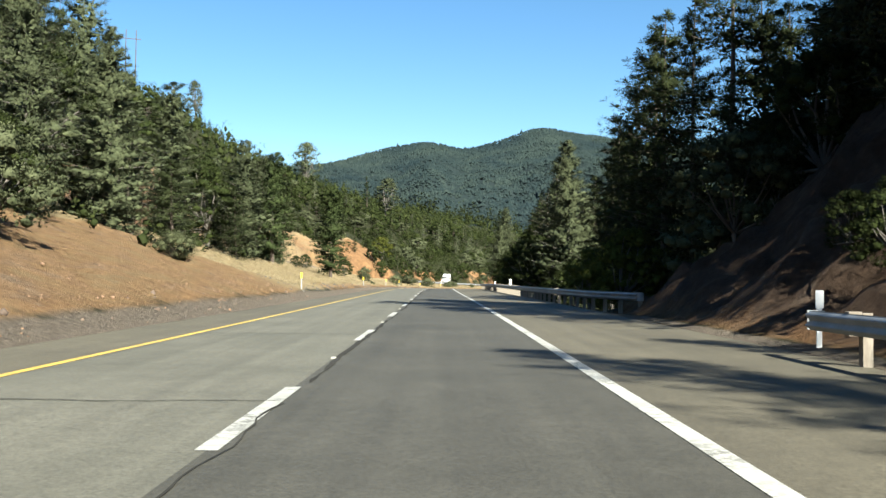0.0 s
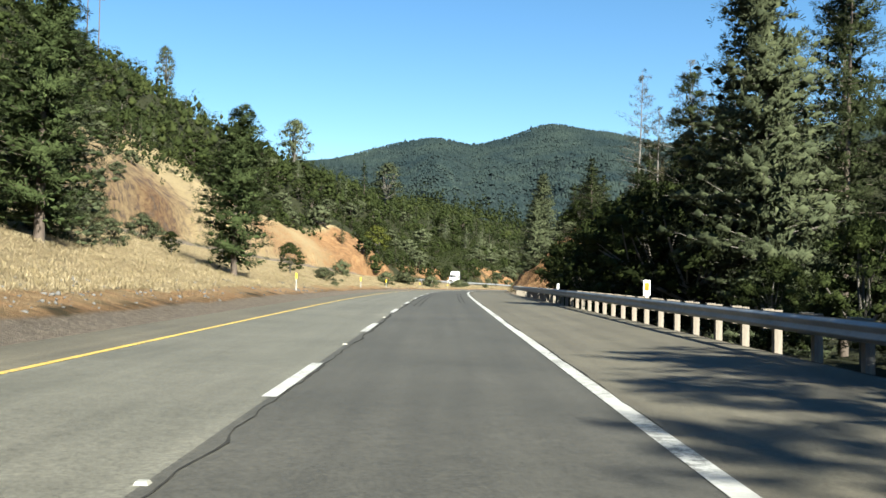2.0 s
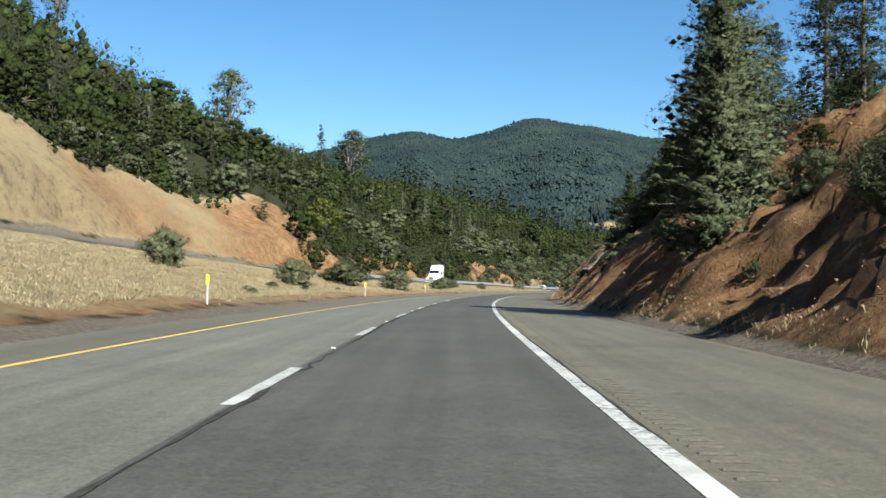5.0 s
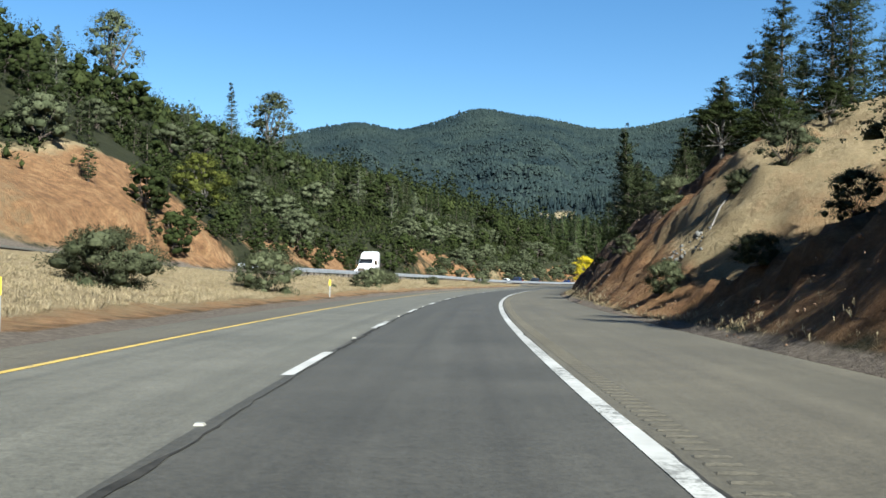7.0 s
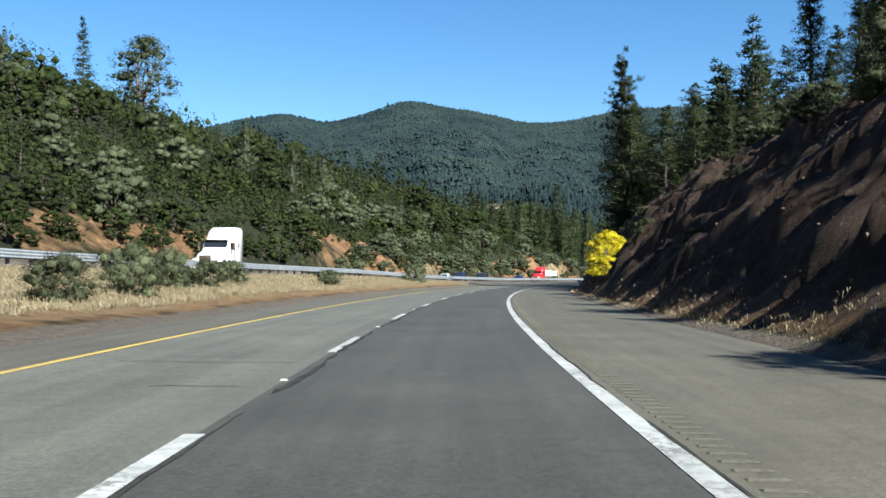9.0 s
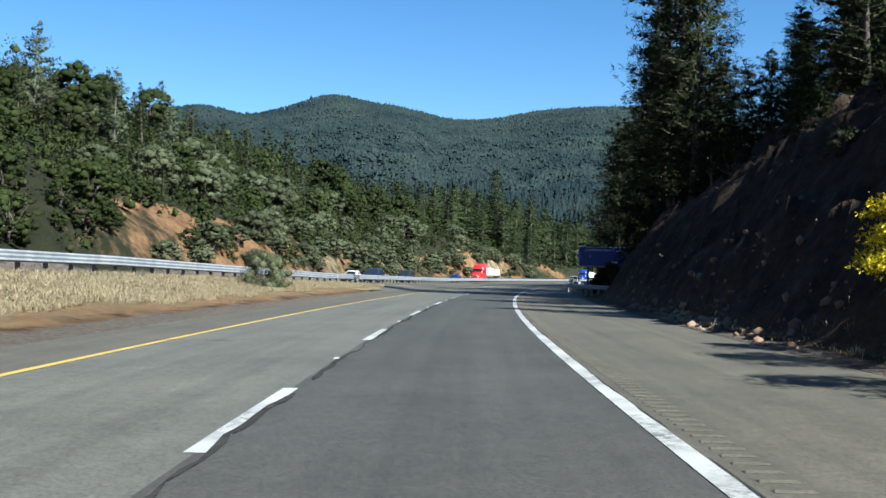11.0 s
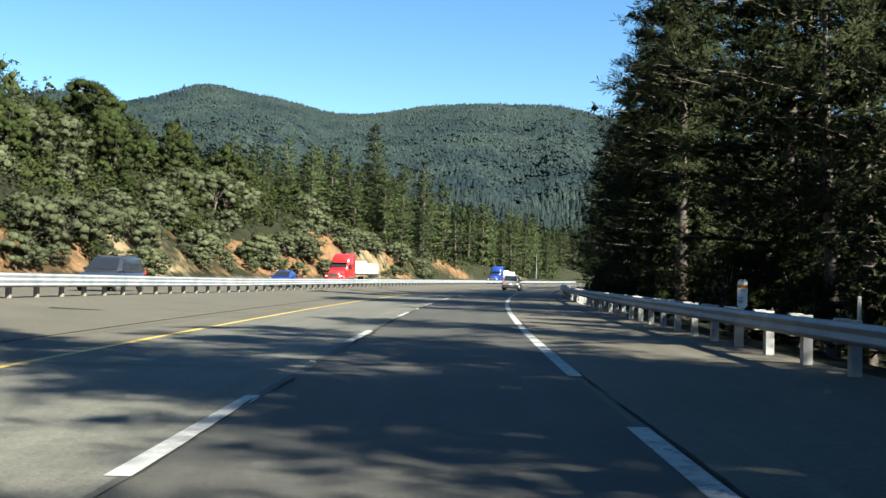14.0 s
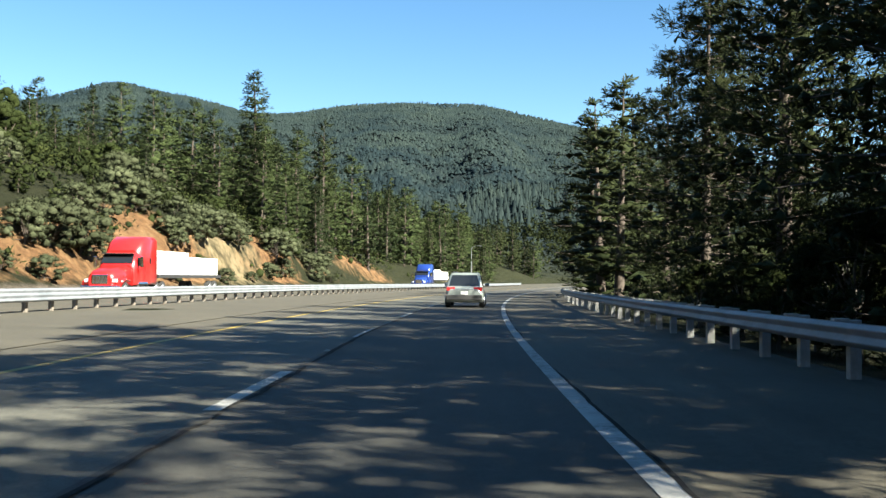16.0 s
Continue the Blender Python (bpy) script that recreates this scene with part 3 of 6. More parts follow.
def tufts(centres, outward, length, width, blades, spread=0.9, facing_out=None):
    """Verts, triangles and normals of leaf bunches: each a fan of blades from one centre, leaning along outward."""
    n = len(centres)
    cen = np.asarray(centres, float)
    c = np.repeat(cen, blades, 0)
    o = np.repeat(np.asarray(outward, float), blades, 0)
    d = o + rng.normal(0, spread, (n * blades, 3))
    d /= np.linalg.norm(d, axis=1)[:, None] + 1e-9
    side = np.cross(d, rng.normal(0, 1, (n * blades, 3)))
    side /= np.linalg.norm(side, axis=1)[:, None] + 1e-9
    ln = length * rng.uniform(0.65, 1.25, (n * blades, 1))
    a, b = c + d * ln + side * width / 2, c + d * ln * 0.82 - side * width / 2
    f = np.asarray(outward if facing_out is None else facing_out, float)
    f = f / (np.linalg.norm(f, axis=1)[:, None] + 1e-9)
    fr = np.repeat(f, blades, 0)
    flip = np.einsum("ij,ij->i", np.cross(a - c, b - c), fr) < 0
    verts = np.concatenate([cen, a, b])
    idx = np.arange(n * blades)
    p, q = n + idx, n + n * blades + idx
    tris = np.stack([np.repeat(np.arange(n), blades), np.where(flip, q, p), np.where(flip, p, q)], 1)
    soft = fr + rng.normal(0, 0.16, fr.shape) + 0.2 * d
    soft /= np.linalg.norm(soft, axis=1)[:, None]
    return verts, tris, np.concatenate([f, soft, soft])


def lumps(centres, radii, lift, fine=False, uneven=0.2, squash=0.7):
    """Uneven low-sided leaf masses inside a crown: verts, triangles, normals."""
    if fine:
        bm = bmesh.new()
        bmesh.ops.create_icosphere(bm, subdivisions=1, radius=1)
        bm.verts.index_update()
        bv = np.array([v.co[:] for v in bm.verts])
        bf = np.array([[v.index for v in f.verts] for f in bm.faces])
        bm.free()
    else:
        bv = np.array([(1, 0, 0), (0, 1, 0), (-1, 0, 0), (0, -1, 0), (0, 0, 1), (0, 0, -1)], float)
        bf = np.array([(0, 1, 4), (1, 2, 4), (2, 3, 4), (3, 0, 4), (1, 0, 5), (2, 1, 5), (3, 2, 5), (0, 3, 5)])
    cen, n, k = np.asarray(centres, float), len(centres), len(bv)
    turn = rng.uniform(0, 6.28, (n, 1))
    bv = np.stack([bv[None, :, 0] * np.cos(turn) - bv[None, :, 1] * np.sin(turn), bv[None, :, 0] * np.sin(turn) + bv[None, :, 1] * np.cos(turn), np.repeat(bv[None, :, 2], n, 0)], -1)
    v = bv * (1 + rng.normal(0, uneven, (n, k, 1))) * np.asarray(radii, float)[:, None, None] * (1, 1, squash) + cen[:, None]
    nm = bv * 0.8 + np.asarray(lift, float)[:, None]
    nm = nm / (np.linalg.norm(nm, axis=2)[..., None] + 1e-9)
    t = bf[None] + (np.arange(n) * k)[:, None, None]
    return v.reshape(-1, 3), t.reshape(-1, 3), nm.reshape(-1, 3)


def joined(*sets):
    """Several (verts, triangles, normals) as one."""
    o, vs, ts, ns = 0, [], [], []
    for v, t, m in sets:
        vs.append(v)
        ts.append(np.asarray(t) + o)
        ns.append(m)
        o += len(v)
    return np.concatenate(vs), np.concatenate(ts), np.concatenate(ns)


def grow_conifer(h, base, radius, whorls, per_whorl, per_branch, length, width, blades, shape=0.8, droop=0.15, ragged=0.3, lean=0.0, trunk_r=None, fill=0.0, pads=(0.3, 0.55, 0.8), pad_size=0.62):
    """Trunk with limbs, and needle bunches. shape: how the crown narrows; ragged: unevenness of its outline."""
    r0 = trunk_r or h * 0.013
    bend = rng.normal(0, 0.012 * h, 2)
    zs = np.linspace(-0.6, h, 9)

    def axis(z):
        u = z / h
        return np.array([bend[0] * math.sin(u * 3) + lean * z, bend[1] * math.sin(u * 2.3), z])
    tv, tf = tube([axis(z) for z in zs], [max(0.02, r0 * (1.15 - 1.1 * max(z, 0) / h)) for z in zs], 8)
    trunk, tv, tf = (tv, tf), [], []
    cs, outs, inner, pad, pad_r, pad_n = [], [], [], [], [], []
    for z in np.linspace(base * h, h * 0.985, whorls):
        u = (z - base * h) / (h - base * h)
        reach = radius * (min(1, 0.55 + 1.6 * u) * (1 - u) ** shape + 0.05)
        k = per_whorl if u < 0.85 else max(3, per_whorl - 2)
        a0 = rng.uniform(0, 6.28)
        for i in range(k):
            if rng.random() < ragged * 0.35:
                continue
            ang = a0 + 6.28 * i / k + rng.normal(0, 0.25)
            ln = reach * rng.uniform(1 - ragged, 1 + ragged * 0.6)
            z0 = z + rng.normal(0, 0.02 * h)
            start = axis(min(z0, h))
            d = np.array([math.cos(ang), math.sin(ang), 0.35 * u - droop + rng.normal(0, 0.12)])
            tip = start + d * ln + np.array([0, 0, 0.08 * ln])
            mid = (start + tip) / 2 + np.array([0, 0, -0.05 * ln])
            bv, bf = tube([start, tip], [max(0.012, 0.012 * ln), 0.005], 3)
            o = len(tv)
            tv += list(bv)
            tf += [tuple(v + o for v in f) for f in bf]
            if u < 0.93:
                for w in (0.15, 0.42):
                    inner.append(start + (tip - start) * w + rng.normal(0, 0.08 * ln, 3))
            for w in pads:
                pad.append(start + (tip - start) * (w + rng.normal(0, 0.05)))
                pad_r.append((0.08 + 0.075 * ln) * pad_size * rng.uniform(0.7, 1.3))
                pad_n.append(np.array([d[0], d[1], 0.35]) * 0.8)
            for w in np.linspace(0.36, 1.0, per_branch):
                p = start + (tip - start) * w + rng.normal(0, 0.13 * ln * (1.15 - 0.5 * w), 3) * (1, 1, 0.6)
                cs.append(p)
                outs.append(d * 0.7 + np.array([0, 0, 0.35]))
    leaves = tufts(cs, outs, length, width, blades, 0.9, np.array(cs) * (1, 1, 0) / radius * 1.4 + np.array(outs) * 0.5 + (0, 0, 0.15))
    if fill:
        iv, it, im = tufts(inner, np.tile((0, 0, 0.1), (len(inner), 1)), fill, fill * 0.3, 5, 1.0, np.array(inner) * (1, 1, 0) + (0, 0, 0.2))
        lv, lt, lm = leaves
        leaves = np.concatenate([lv, iv]), np.concatenate([lt, it + len(lv)]), np.concatenate([lm, im])
    if pads:
        leaves = joined(leaves, lumps(pad, pad_r, pad_n, False, 0.3, 0.6))
    return trunk, (tv, tf), leaves


def grow_broadleaf(h, radius, clumps, per_clump, length, width, blades, stem=0.3, low=0.35, tilt=0.0, clump=(0.16, 0.32), mass=0.62, fine=True, rise=0.8):
    """Forked trunk and rounded clumps of leaves with gaps between."""
    tv, tf = tube([(0, 0, -0.5), (0.05 * h * rng.normal(), 0.03 * h * rng.normal(), stem * h)], [h * 0.03, h * 0.022], 8)
    fork = np.mean(tv[-8:], axis=0)
    trunk, tv, tf = (tv, tf), [], []
    cs, outs, middle, hearts, heart_r = [], [], [], [], []
    for i in range(clumps):
        u = rng.uniform(0, 1) ** rise
        ang = rng.uniform(0, 6.28)
        zz = h * (low + (0.93 - low) * u)
        rr = radius * math.sqrt(max(0.05, 1 - (2 * (u - 0.42)) ** 2 * 0.8)) * rng.uniform(0.35, 0.92)
        c = np.array([rr * math.cos(ang) + tilt * zz, rr * math.sin(ang), zz])
        if i < 14:
            m = (fork + c) / 2 + rng.normal(0, 0.04 * h, 3)
            bv, bf = tube([fork, m, c], [h * 0.013, h * 0.008, h * 0.003], 4)
            o = len(tv)
            tv += list(bv)
            tf += [tuple(v + o for v in f) for f in bf]
        size = radius * rng.uniform(*clump)
        hearts.append(c)
        heart_r.append(size * mass)
        d = rng.normal(0, 1, (per_clump, 3))
        d /= np.linalg.norm(d, axis=1)[:, None]
        d[:, 2] = np.abs(d[:, 2]) * 0.9 - 0.25
        cs.append(c + d * size * rng.uniform(0.35, 1.1, (per_clump, 1)) * (1, 1, 0.85))
        outs.append(d)
        middle.append(np.tile((c - (0, 0, 0.45 * h)) / radius * 0.5, (per_clump, 1)))
    outs = np.concatenate(outs)
    lv, lt, lm = tufts(np.concatenate(cs), outs, length, width, blades, 0.9, outs + np.concatenate(middle))
    lift = (np.array(hearts) - (0, 0, 0.45 * h)) / radius * 0.5
    return trunk, (tv, tf), joined((lv, lt, lm), lumps(hearts, heart_r, lift, fine, 0.2, 0.8))


def plant(name, grown, wood, leaf, crown_label=""):
    (kv, kf), (tv, tf), (lv, lt, lm) = grown
    root = new(name)
    part("trunk", mesh_of("trunk", kv, kf, wood, True), root)
    part("branch_framework", mesh_of("branch_framework", tv, tf, wood, True), root)["kind"] = "stuff"
    part("crown", tri_mesh("crown", lv, lt, leaf, lm), root, crown_label)["kind"] = "stuff"
    return root


PLANTS = {}
LABELS = {
    "pine": ("tall dark green pine with ragged crown on hillside", "pine tree"),
    "open_pine": ("open-crowned pine with bare lower trunk", "pine tree"),
    "bright_pine": ("sunlit olive-green pine in the valley woods", "pine tree"),
    "full_pine": ("broad grey-green pine with branches down to the ground", "pine tree"),
    "grey_pine": ("grey-green pine with soft bushy crown", "pine tree"),
    "fir": ("narrow dark conical conifer", "conifer tree"),
    "oak": ("rounded green oak on wooded slope", "oak tree"),
    "scrub_oak": ("low dense green scrub oak above the opposite road cut", "oak shrub"),
    "yellow_oak": ("yellowish green low oak by the road cut", "oak tree"),
    "manzanita": ("pale grey-green manzanita shrub on red earth", "shrub"),
    "sage": ("dusty grey-green brush in dry straw grass", "bush"),
    "broom": ("broom bush covered in bright yellow flowers", "bush"),
    "round_pine": ("tall round-crowned grey pine on the wooded ridge", "pine tree"),
    "bushy_pine": ("dense bushy pine with low branches on straw bank", "pine tree"),
    "snag": ("sparse half-dead pine with brown needles and grey limbs", "dead tree"),
}


def add_kind(kind, grown, wood, leaf, label="", detail="near"):
    ob = plant({"yellow_oak": "oak"}.get(kind, kind), grown, M[wood], M[leaf], label)
    tagged(ob, *LABELS[kind], group=LABELS[kind][1] + "s along the road")
    PLANTS.setdefault((kind, detail), []).append([ob, False])


for _ in range(3):
    add_kind("pine", grow_conifer(16, 0.05, 4.0, 26, 6, 10, 0.32, 0.038, 11, 0.7, 0.1, 0.4, fill=0.5), "bark", "needles")
for _ in range(3):
    add_kind("open_pine", grow_conifer(18, 0.3, 3.1, 20, 6, 10, 0.32, 0.038, 11, 0.6, 0.05, 0.55, trunk_r=0.2, fill=0.45), "bark", "needles")
for _ in range(3):
    add_kind("grey_pine", grow_conifer(12, 0.02, 3.0, 26, 7, 10, 0.25, 0.027, 13, 0.6, -0.12, 0.36, fill=0.55, pads=(0.15, 0.35, 0.55, 0.8), pad_size=0.75, trunk_r=0.11), "bark_grey", "needles_grey")
for _ in range(2):
    add_kind("fir", grow_conifer(20, 0.05, 3.6, 32, 7, 7, 0.42, 0.06, 7, 0.95, 0.2, 0.25, fill=0.5), "bark", "needles_deep")
for _ in range(3):
    add_kind("oak", grow_broadleaf(8, 3.8, 100, 38, 0.2, 0.09, 3, 0.22, 0.1, mass=0.34), "bark_grey", "oak")
add_kind("yellow_oak", grow_broadleaf(6, 3.2, 80, 46, 0.17, 0.07, 3, 0.2, 0.08, mass=0.34), "bark_grey", "oak_yellow")
for _ in range(2):
    add_kind("manzanita", grow_broadleaf(4, 2.6, 70, 42, 0.13, 0.07, 3, 0.1, 0.04, clump=(0.18, 0.36), mass=0.34), "bark", "manzanita")
for _ in range(3):
    add_kind("sage", grow_broadleaf(2.2, 1.8, 44, 56, 0.17, 0.03, 4, 0.05, 0.02, clump=(0.26, 0.44), mass=0.36, rise=1.0), "bark", "sage")
add_kind("broom", grow_broadleaf(2.2, 1.5, 50, 44, 0.1, 0.035, 4, 0.08, 0.06, mass=0.25), "bark_grey", "broom")
for _ in range(2):
    add_kind("snag", grow_conifer(19, 0.3, 2.8, 20, 5, 5, 0.42, 0.05, 7, 0.5, 0.0, 0.75, trunk_r=0.17, pads=()), "dead", "needles_brown")
# lighter builds for trees that stay far off
for _ in range(3):
    add_kind("pine", grow_conifer(16, 0.08, 3.6, 18, 5, 6, 0.5, 0.09, 4, 0.75, 0.1, 0.4, pads=(0.3, 0.65), pad_size=1.6), "bark", "needles", detail="far")
    add_kind("oak", grow_broadleaf(8, 4.0, 84, 30, 0.24, 0.12, 2, 0.2, 0.04, mass=0.55), "bark", "oak", detail="far")
    add_kind("scrub_oak", grow_broadleaf(8, 4.3, 76, 30, 0.24, 0.12, 2, 0.2, 0.04, mass=0.55), "bark", "oak", detail="far")
for _ in range(2):
    add_kind("fir", grow_conifer(20, 0.06, 3.4, 22, 6, 5, 0.55, 0.12, 4, 0.95, 0.2, 0.3, pads=(0.3, 0.65), pad_size=1.3), "bark", "needles_deep", detail="far")
    add_kind("manzanita", grow_broadleaf(4, 2.8, 64, 28, 0.18, 0.1, 2, 0.12, 0.03, clump=(0.18, 0.36), mass=0.46), "bark", "manzanita", detail="far")
    add_kind("grey_pine", grow_conifer(14, 0.06, 3.2, 18, 6, 7, 0.5, 0.1, 4, 0.6, -0.1, 0.45, pads=(0.3, 0.65), pad_size=1.3), "bark_grey", "needles_grey", detail="far")
    add_kind("open_pine", grow_conifer(20, 0.28, 3.6, 16, 5, 7, 0.5, 0.11, 4, 0.55, 0.0, 0.5, trunk_r=0.22, pads=(0.35, 0.7), pad_size=1.3), "bark", "needles", detail="far")
for _ in range(2):
    add_kind("bright_pine", grow_conifer(16, 0.06, 4.2, 18, 6, 7, 0.5, 0.1, 4, 0.6, 0.05, 0.4, pads=(0.3, 0.65), pad_size=1.4), "bark", "needles_light", detail="far")
add_kind("round_pine", grow_broadleaf(18, 4.8, 110, 20, 0.5, 0.15, 2, 0.3, 0.3, clump=(0.2, 0.36), mass=0.35, fine=False), "bark_grey", "needles_grey", detail="far")
for _ in range(2):
    add_kind("full_pine", grow_conifer(14, 0.0, 4.0, 36, 8, 11, 0.26, 0.028, 12, 0.72, 0.02, 0.3, fill=0.5, pads=(0.15, 0.35, 0.55, 0.75, 0.92), pad_size=0.8, trunk_r=0.16), "bark_grey", "needles_grey")
add_kind("bushy_pine", grow_conifer(11, 0.12, 2.5, 28, 7, 10, 0.25, 0.027, 13, 0.6, 0.05, 0.3, fill=0.5, pads=(0.15, 0.35, 0.55, 0.8), pad_size=0.75, trunk_r=0.17), "bark", "needles_light")
BASE_H = {"full_pine": 14, "bright_pine": 16, "bushy_pine": 11, "round_pine": 18, "pine": 16, "open_pine": 18, "grey_pine": 12, "fir": 20, "oak": 8, "scrub_oak": 8, "yellow_oak": 6, "manzanita": 4, "sage": 2.2, "broom": 2.2, "snag": 19}
STANDING = []


def put(kind, s, d, height, detail="near", at=None, wide=1.0, label=""):
    """Stands one plant on the land."""
    base = {"grey_pine": 14, "open_pine": 20}.get(kind, BASE_H[kind]) if detail == "far" else BASE_H[kind]
    choice = PLANTS[(kind, detail)]
    slot = choice[int(rng.integers(len(choice)))]
    p = on_land(s, d, 0.1) if at is None else Vector((at[0], at[1], land_at(*at) - 0.1))
    k = height / base
    m = Matrix.LocRotScale(p, Euler((rng.normal(0, 0.02), rng.normal(0, 0.02), rng.uniform(0, 6.28))), (k * wide, k * wide, k))
    if not slot[1]:
        slot[1], ob = True, slot[0]
        ob.matrix_basis = m
    else:
        ob = copy_thing(slot[0], Matrix.Identity(4))
        ob.matrix_basis = m
    if label:
        ob["label"] = label
    STANDING.append((p.x, p.y))
    return ob


def scatter(n, s0, s1, d0, d1, kinds, lo, hi, detail, gap, tries=8, wide=1.0):
    """Plants at random over a stretch of land, no nearer than gap to each other."""
    made = 0
    for _ in range(n * tries):
        if made >= n:
            break
        s, d = rng.uniform(s0, s1), rng.uniform(d0, d1)
        p = P(s, d)
        if STANDING and np.min(np.hypot(np.array(STANDING)[:, 0] - p.x, np.array(STANDING)[:, 1] - p.y)) < gap:
            continue
        put(kinds[int(rng.integers(len(kinds)))], s, d, rng.uniform(lo, hi), detail, wide=wide)
        made += 1


# beside the driving lane, from the start of the stretch
for s, d, h in ((24, 14, 22), (30, 15.5, 19), (46, 19, 15), (42, 22, 16), (50, 20, 15), (43, 18.5, 19), (54, 18.5, 19), (41, 21, 19), (16, 15, 18), (9, 20, 15), (20, 21, 19), (34, 25, 19), (52, 19, 17)):
    put("pine", s, d, h, wide=1.1)
for s, d, h in ((40, 17, 13), (27, 16.5, 18), (35, 19, 14), (31, 21, 15), (25.5, 20.5, 15)):
    put("full_pine", s, d, h, wide=1.0, label="large dark pine over the shaded road cut")
for s, d, h in ((2, 15, 11), (-8, 15, 16), (-18, 13, 16), (-30, 15, 17)):
    put("pine", s, d, h)
scatter(12, 16, 46, 21, 34, ["pine", "oak"], 12, 17, "far", 3.0)
scatter(8, 14, 45, 10, 19, ["oak", "oak", "manzanita"], 3.5, 6.5, "near", 2.2)
put("oak", 19, 8.8, 2.2)
put("oak", 22, 9.2, 1.6)
put("full_pine", 96, 13.2, 16.8, wide=0.95, label="large grey-green pine leaning over the guardrail")
put("full_pine", 101.5, 15.5, 12)
put("oak", 78, 14, 6)
put("open_pine", 101, 18, 18)
put("open_pine", 107, 20.5, 20)
put("open_pine", 73, 14.5, 14)
put("open_pine", 77, 17, 14, wide=0.8)
put("open_pine", 63.5, 11.8, 13, wide=1.1)
put("yellow_oak", 68, 10.6, 4.6)
put("pine", 83, 15, 9.5)
put("pine", 88, 17, 10)
put("oak", 85, 12, 4.5)
put("oak", 90, 11.2, 3.6)
put("oak", 71, 12.5, 4)
put("snag", 158.6, 19.2, 15.5, label="slim sparse pine standing alone above the road cut")
put("oak", 56, 12, 6)
put("open_pine", 44.5, 13, 19)
put("open_pine", 48.5, 12.8, 17)
put("pine", 58, 13, 17, wide=1.1)
put("pine", 60.5, 12, 15)
put("pine", 53, 12.2, 17, wide=1.1)
put("yellow_oak", 51, 10, 5)
scatter(16, 56, 140, 22, 45, ["pine", "open_pine", "pine"], 8, 12, "far", 4)
for s, d, h in ((99, 11, 7), (104, 10.5, 7.5), (109, 11, 8), (114, 10.3, 7.5), (119, 11, 8), (125, 10.5, 7.5), (131, 11, 7), (137, 10.5, 6), (143, 10, 5)):
    put("oak", s, d, h, wide=1.1, label="dense dark green oak behind the guardrail")
for s, d, h in ((104, 14.5, 13.5), (108.5, 13.3, 14), (112, 14.5, 12.5), (107, 17, 15), (115, 14.5, 10), (119, 15, 13.5), (122.5, 14, 13), (126.5, 13.5, 12), (129, 14, 9), (94, 17.5, 11), (136, 14, 7.5)):
    put("pine", s, d, h, wide=1.1)
put("open_pine", 121, 18, 15)
put("snag", 112.5, 14, 16)
put("snag", 117, 12.5, 14)
put("full_pine", 182.8, 10.8, 10.8, label="dark pine beside the road cut")
put("full_pine", 179.5, 9.6, 9.2, wide=1.08, label="dense dark conical conifer at the edge of the road cut")
# on top of the first road cut
put("pine", 186, 17.5, 8, wide=1.1)
put("pine", 192, 18, 9, wide=1.2)
for s, d, h in ((195, 13.8, 2.4), (200, 14.6, 2.6), (204, 15.8, 3.0), (209, 15.4, 2.6), (213, 14.8, 3.0), (217, 14.6, 3.6), (221, 13.8, 3.5), (224.5, 12.2, 2.6), (226.5, 13.6, 3.6), (219.5, 16, 4.2), (229, 15.2, 3.4)):
    put("manzanita", s, d, h, wide=1.15)
for s, d, h in ((212, 16.8, 4.6), (223.5, 15.6, 4.0), (226, 17.5, 5.0), (206, 17.5, 4.2), (222, 12.6, 2.2)):
    put("oak", s, d, h, wide=1.1)
for s, d, h in ((226.5, 19.5, 9), (230.5, 17.5, 7.5), (221, 20.5, 9)):
    put("grey_pine", s, d, h, wide=1.1)
for s, d, h in ((216, 17, 9), (219.5, 18, 10), (212, 18.5, 9), (205, 19, 8), (222, 22, 11)):
    put("pine", s, d, h, wide=1.1)
put("oak", 217, 15.5, 5)
put("oak", 207, 16.5, 4.5)
scatter(7, 160, 180, 16, 26, ["manzanita", "oak", "sage"], 1.5, 3.5, "near", 3)
scatter(5, 194, 216, 18, 26, ["manzanita", "oak"], 2.0, 4.0, "near", 3)
scatter(9, 186, 218, 22, 38, ["pine", "oak", "grey_pine"], 5, 8, "far", 4)
scatter(18, 162, 216, 8.5, 15, ["sage", "oak", "manzanita"], 0.6, 1.7, "near", 2)
scatter(18, 256, 352, 8.5, 16, ["sage", "manzanita", "oak"], 0.5, 1.5, "near", 2)
put("manzanita", 233, 13, 1.8)
put("oak", 256, 17, 2.6, wide=1.3)
put("manzanita", 245, 14.5, 2.2)
for s, d, h in ((262, 23, 9), (266, 23, 10), (272, 19.5, 8), (275, 22, 11), (281, 19, 8), (288, 20, 9), (296, 21, 9), (303, 19, 8)):
    put("pine", s, d, h, wide=1.3)
put("oak", 263, 15.5, 3.6, wide=1.7)
put("oak", 250, 18, 2.2, wide=1.3)
scatter(8, 252, 350, 16, 24, ["manzanita", "sage", "oak"], 1.8, 4.5, "near", 3.5)
scatter(9, 310, 352, 19, 27, ["pine", "fir"], 6, 10, "near", 4)
scatter(26, 256, 352, 30, 54, ["pine", "fir", "open_pine", "pine"], 9, 15, "far", 4)
for s, d, h in ((340, 33, 21), (347, 33, 23), (343, 38, 20), (352, 28, 18)):
    put("fir", s, d, h)
for s, d, h in ((326, 8.3, 2.1), (330, 8.6, 2.4), (334, 8.3, 2.0), (322.5, 8.0, 1.5)):
    put("broom", s, d, h)
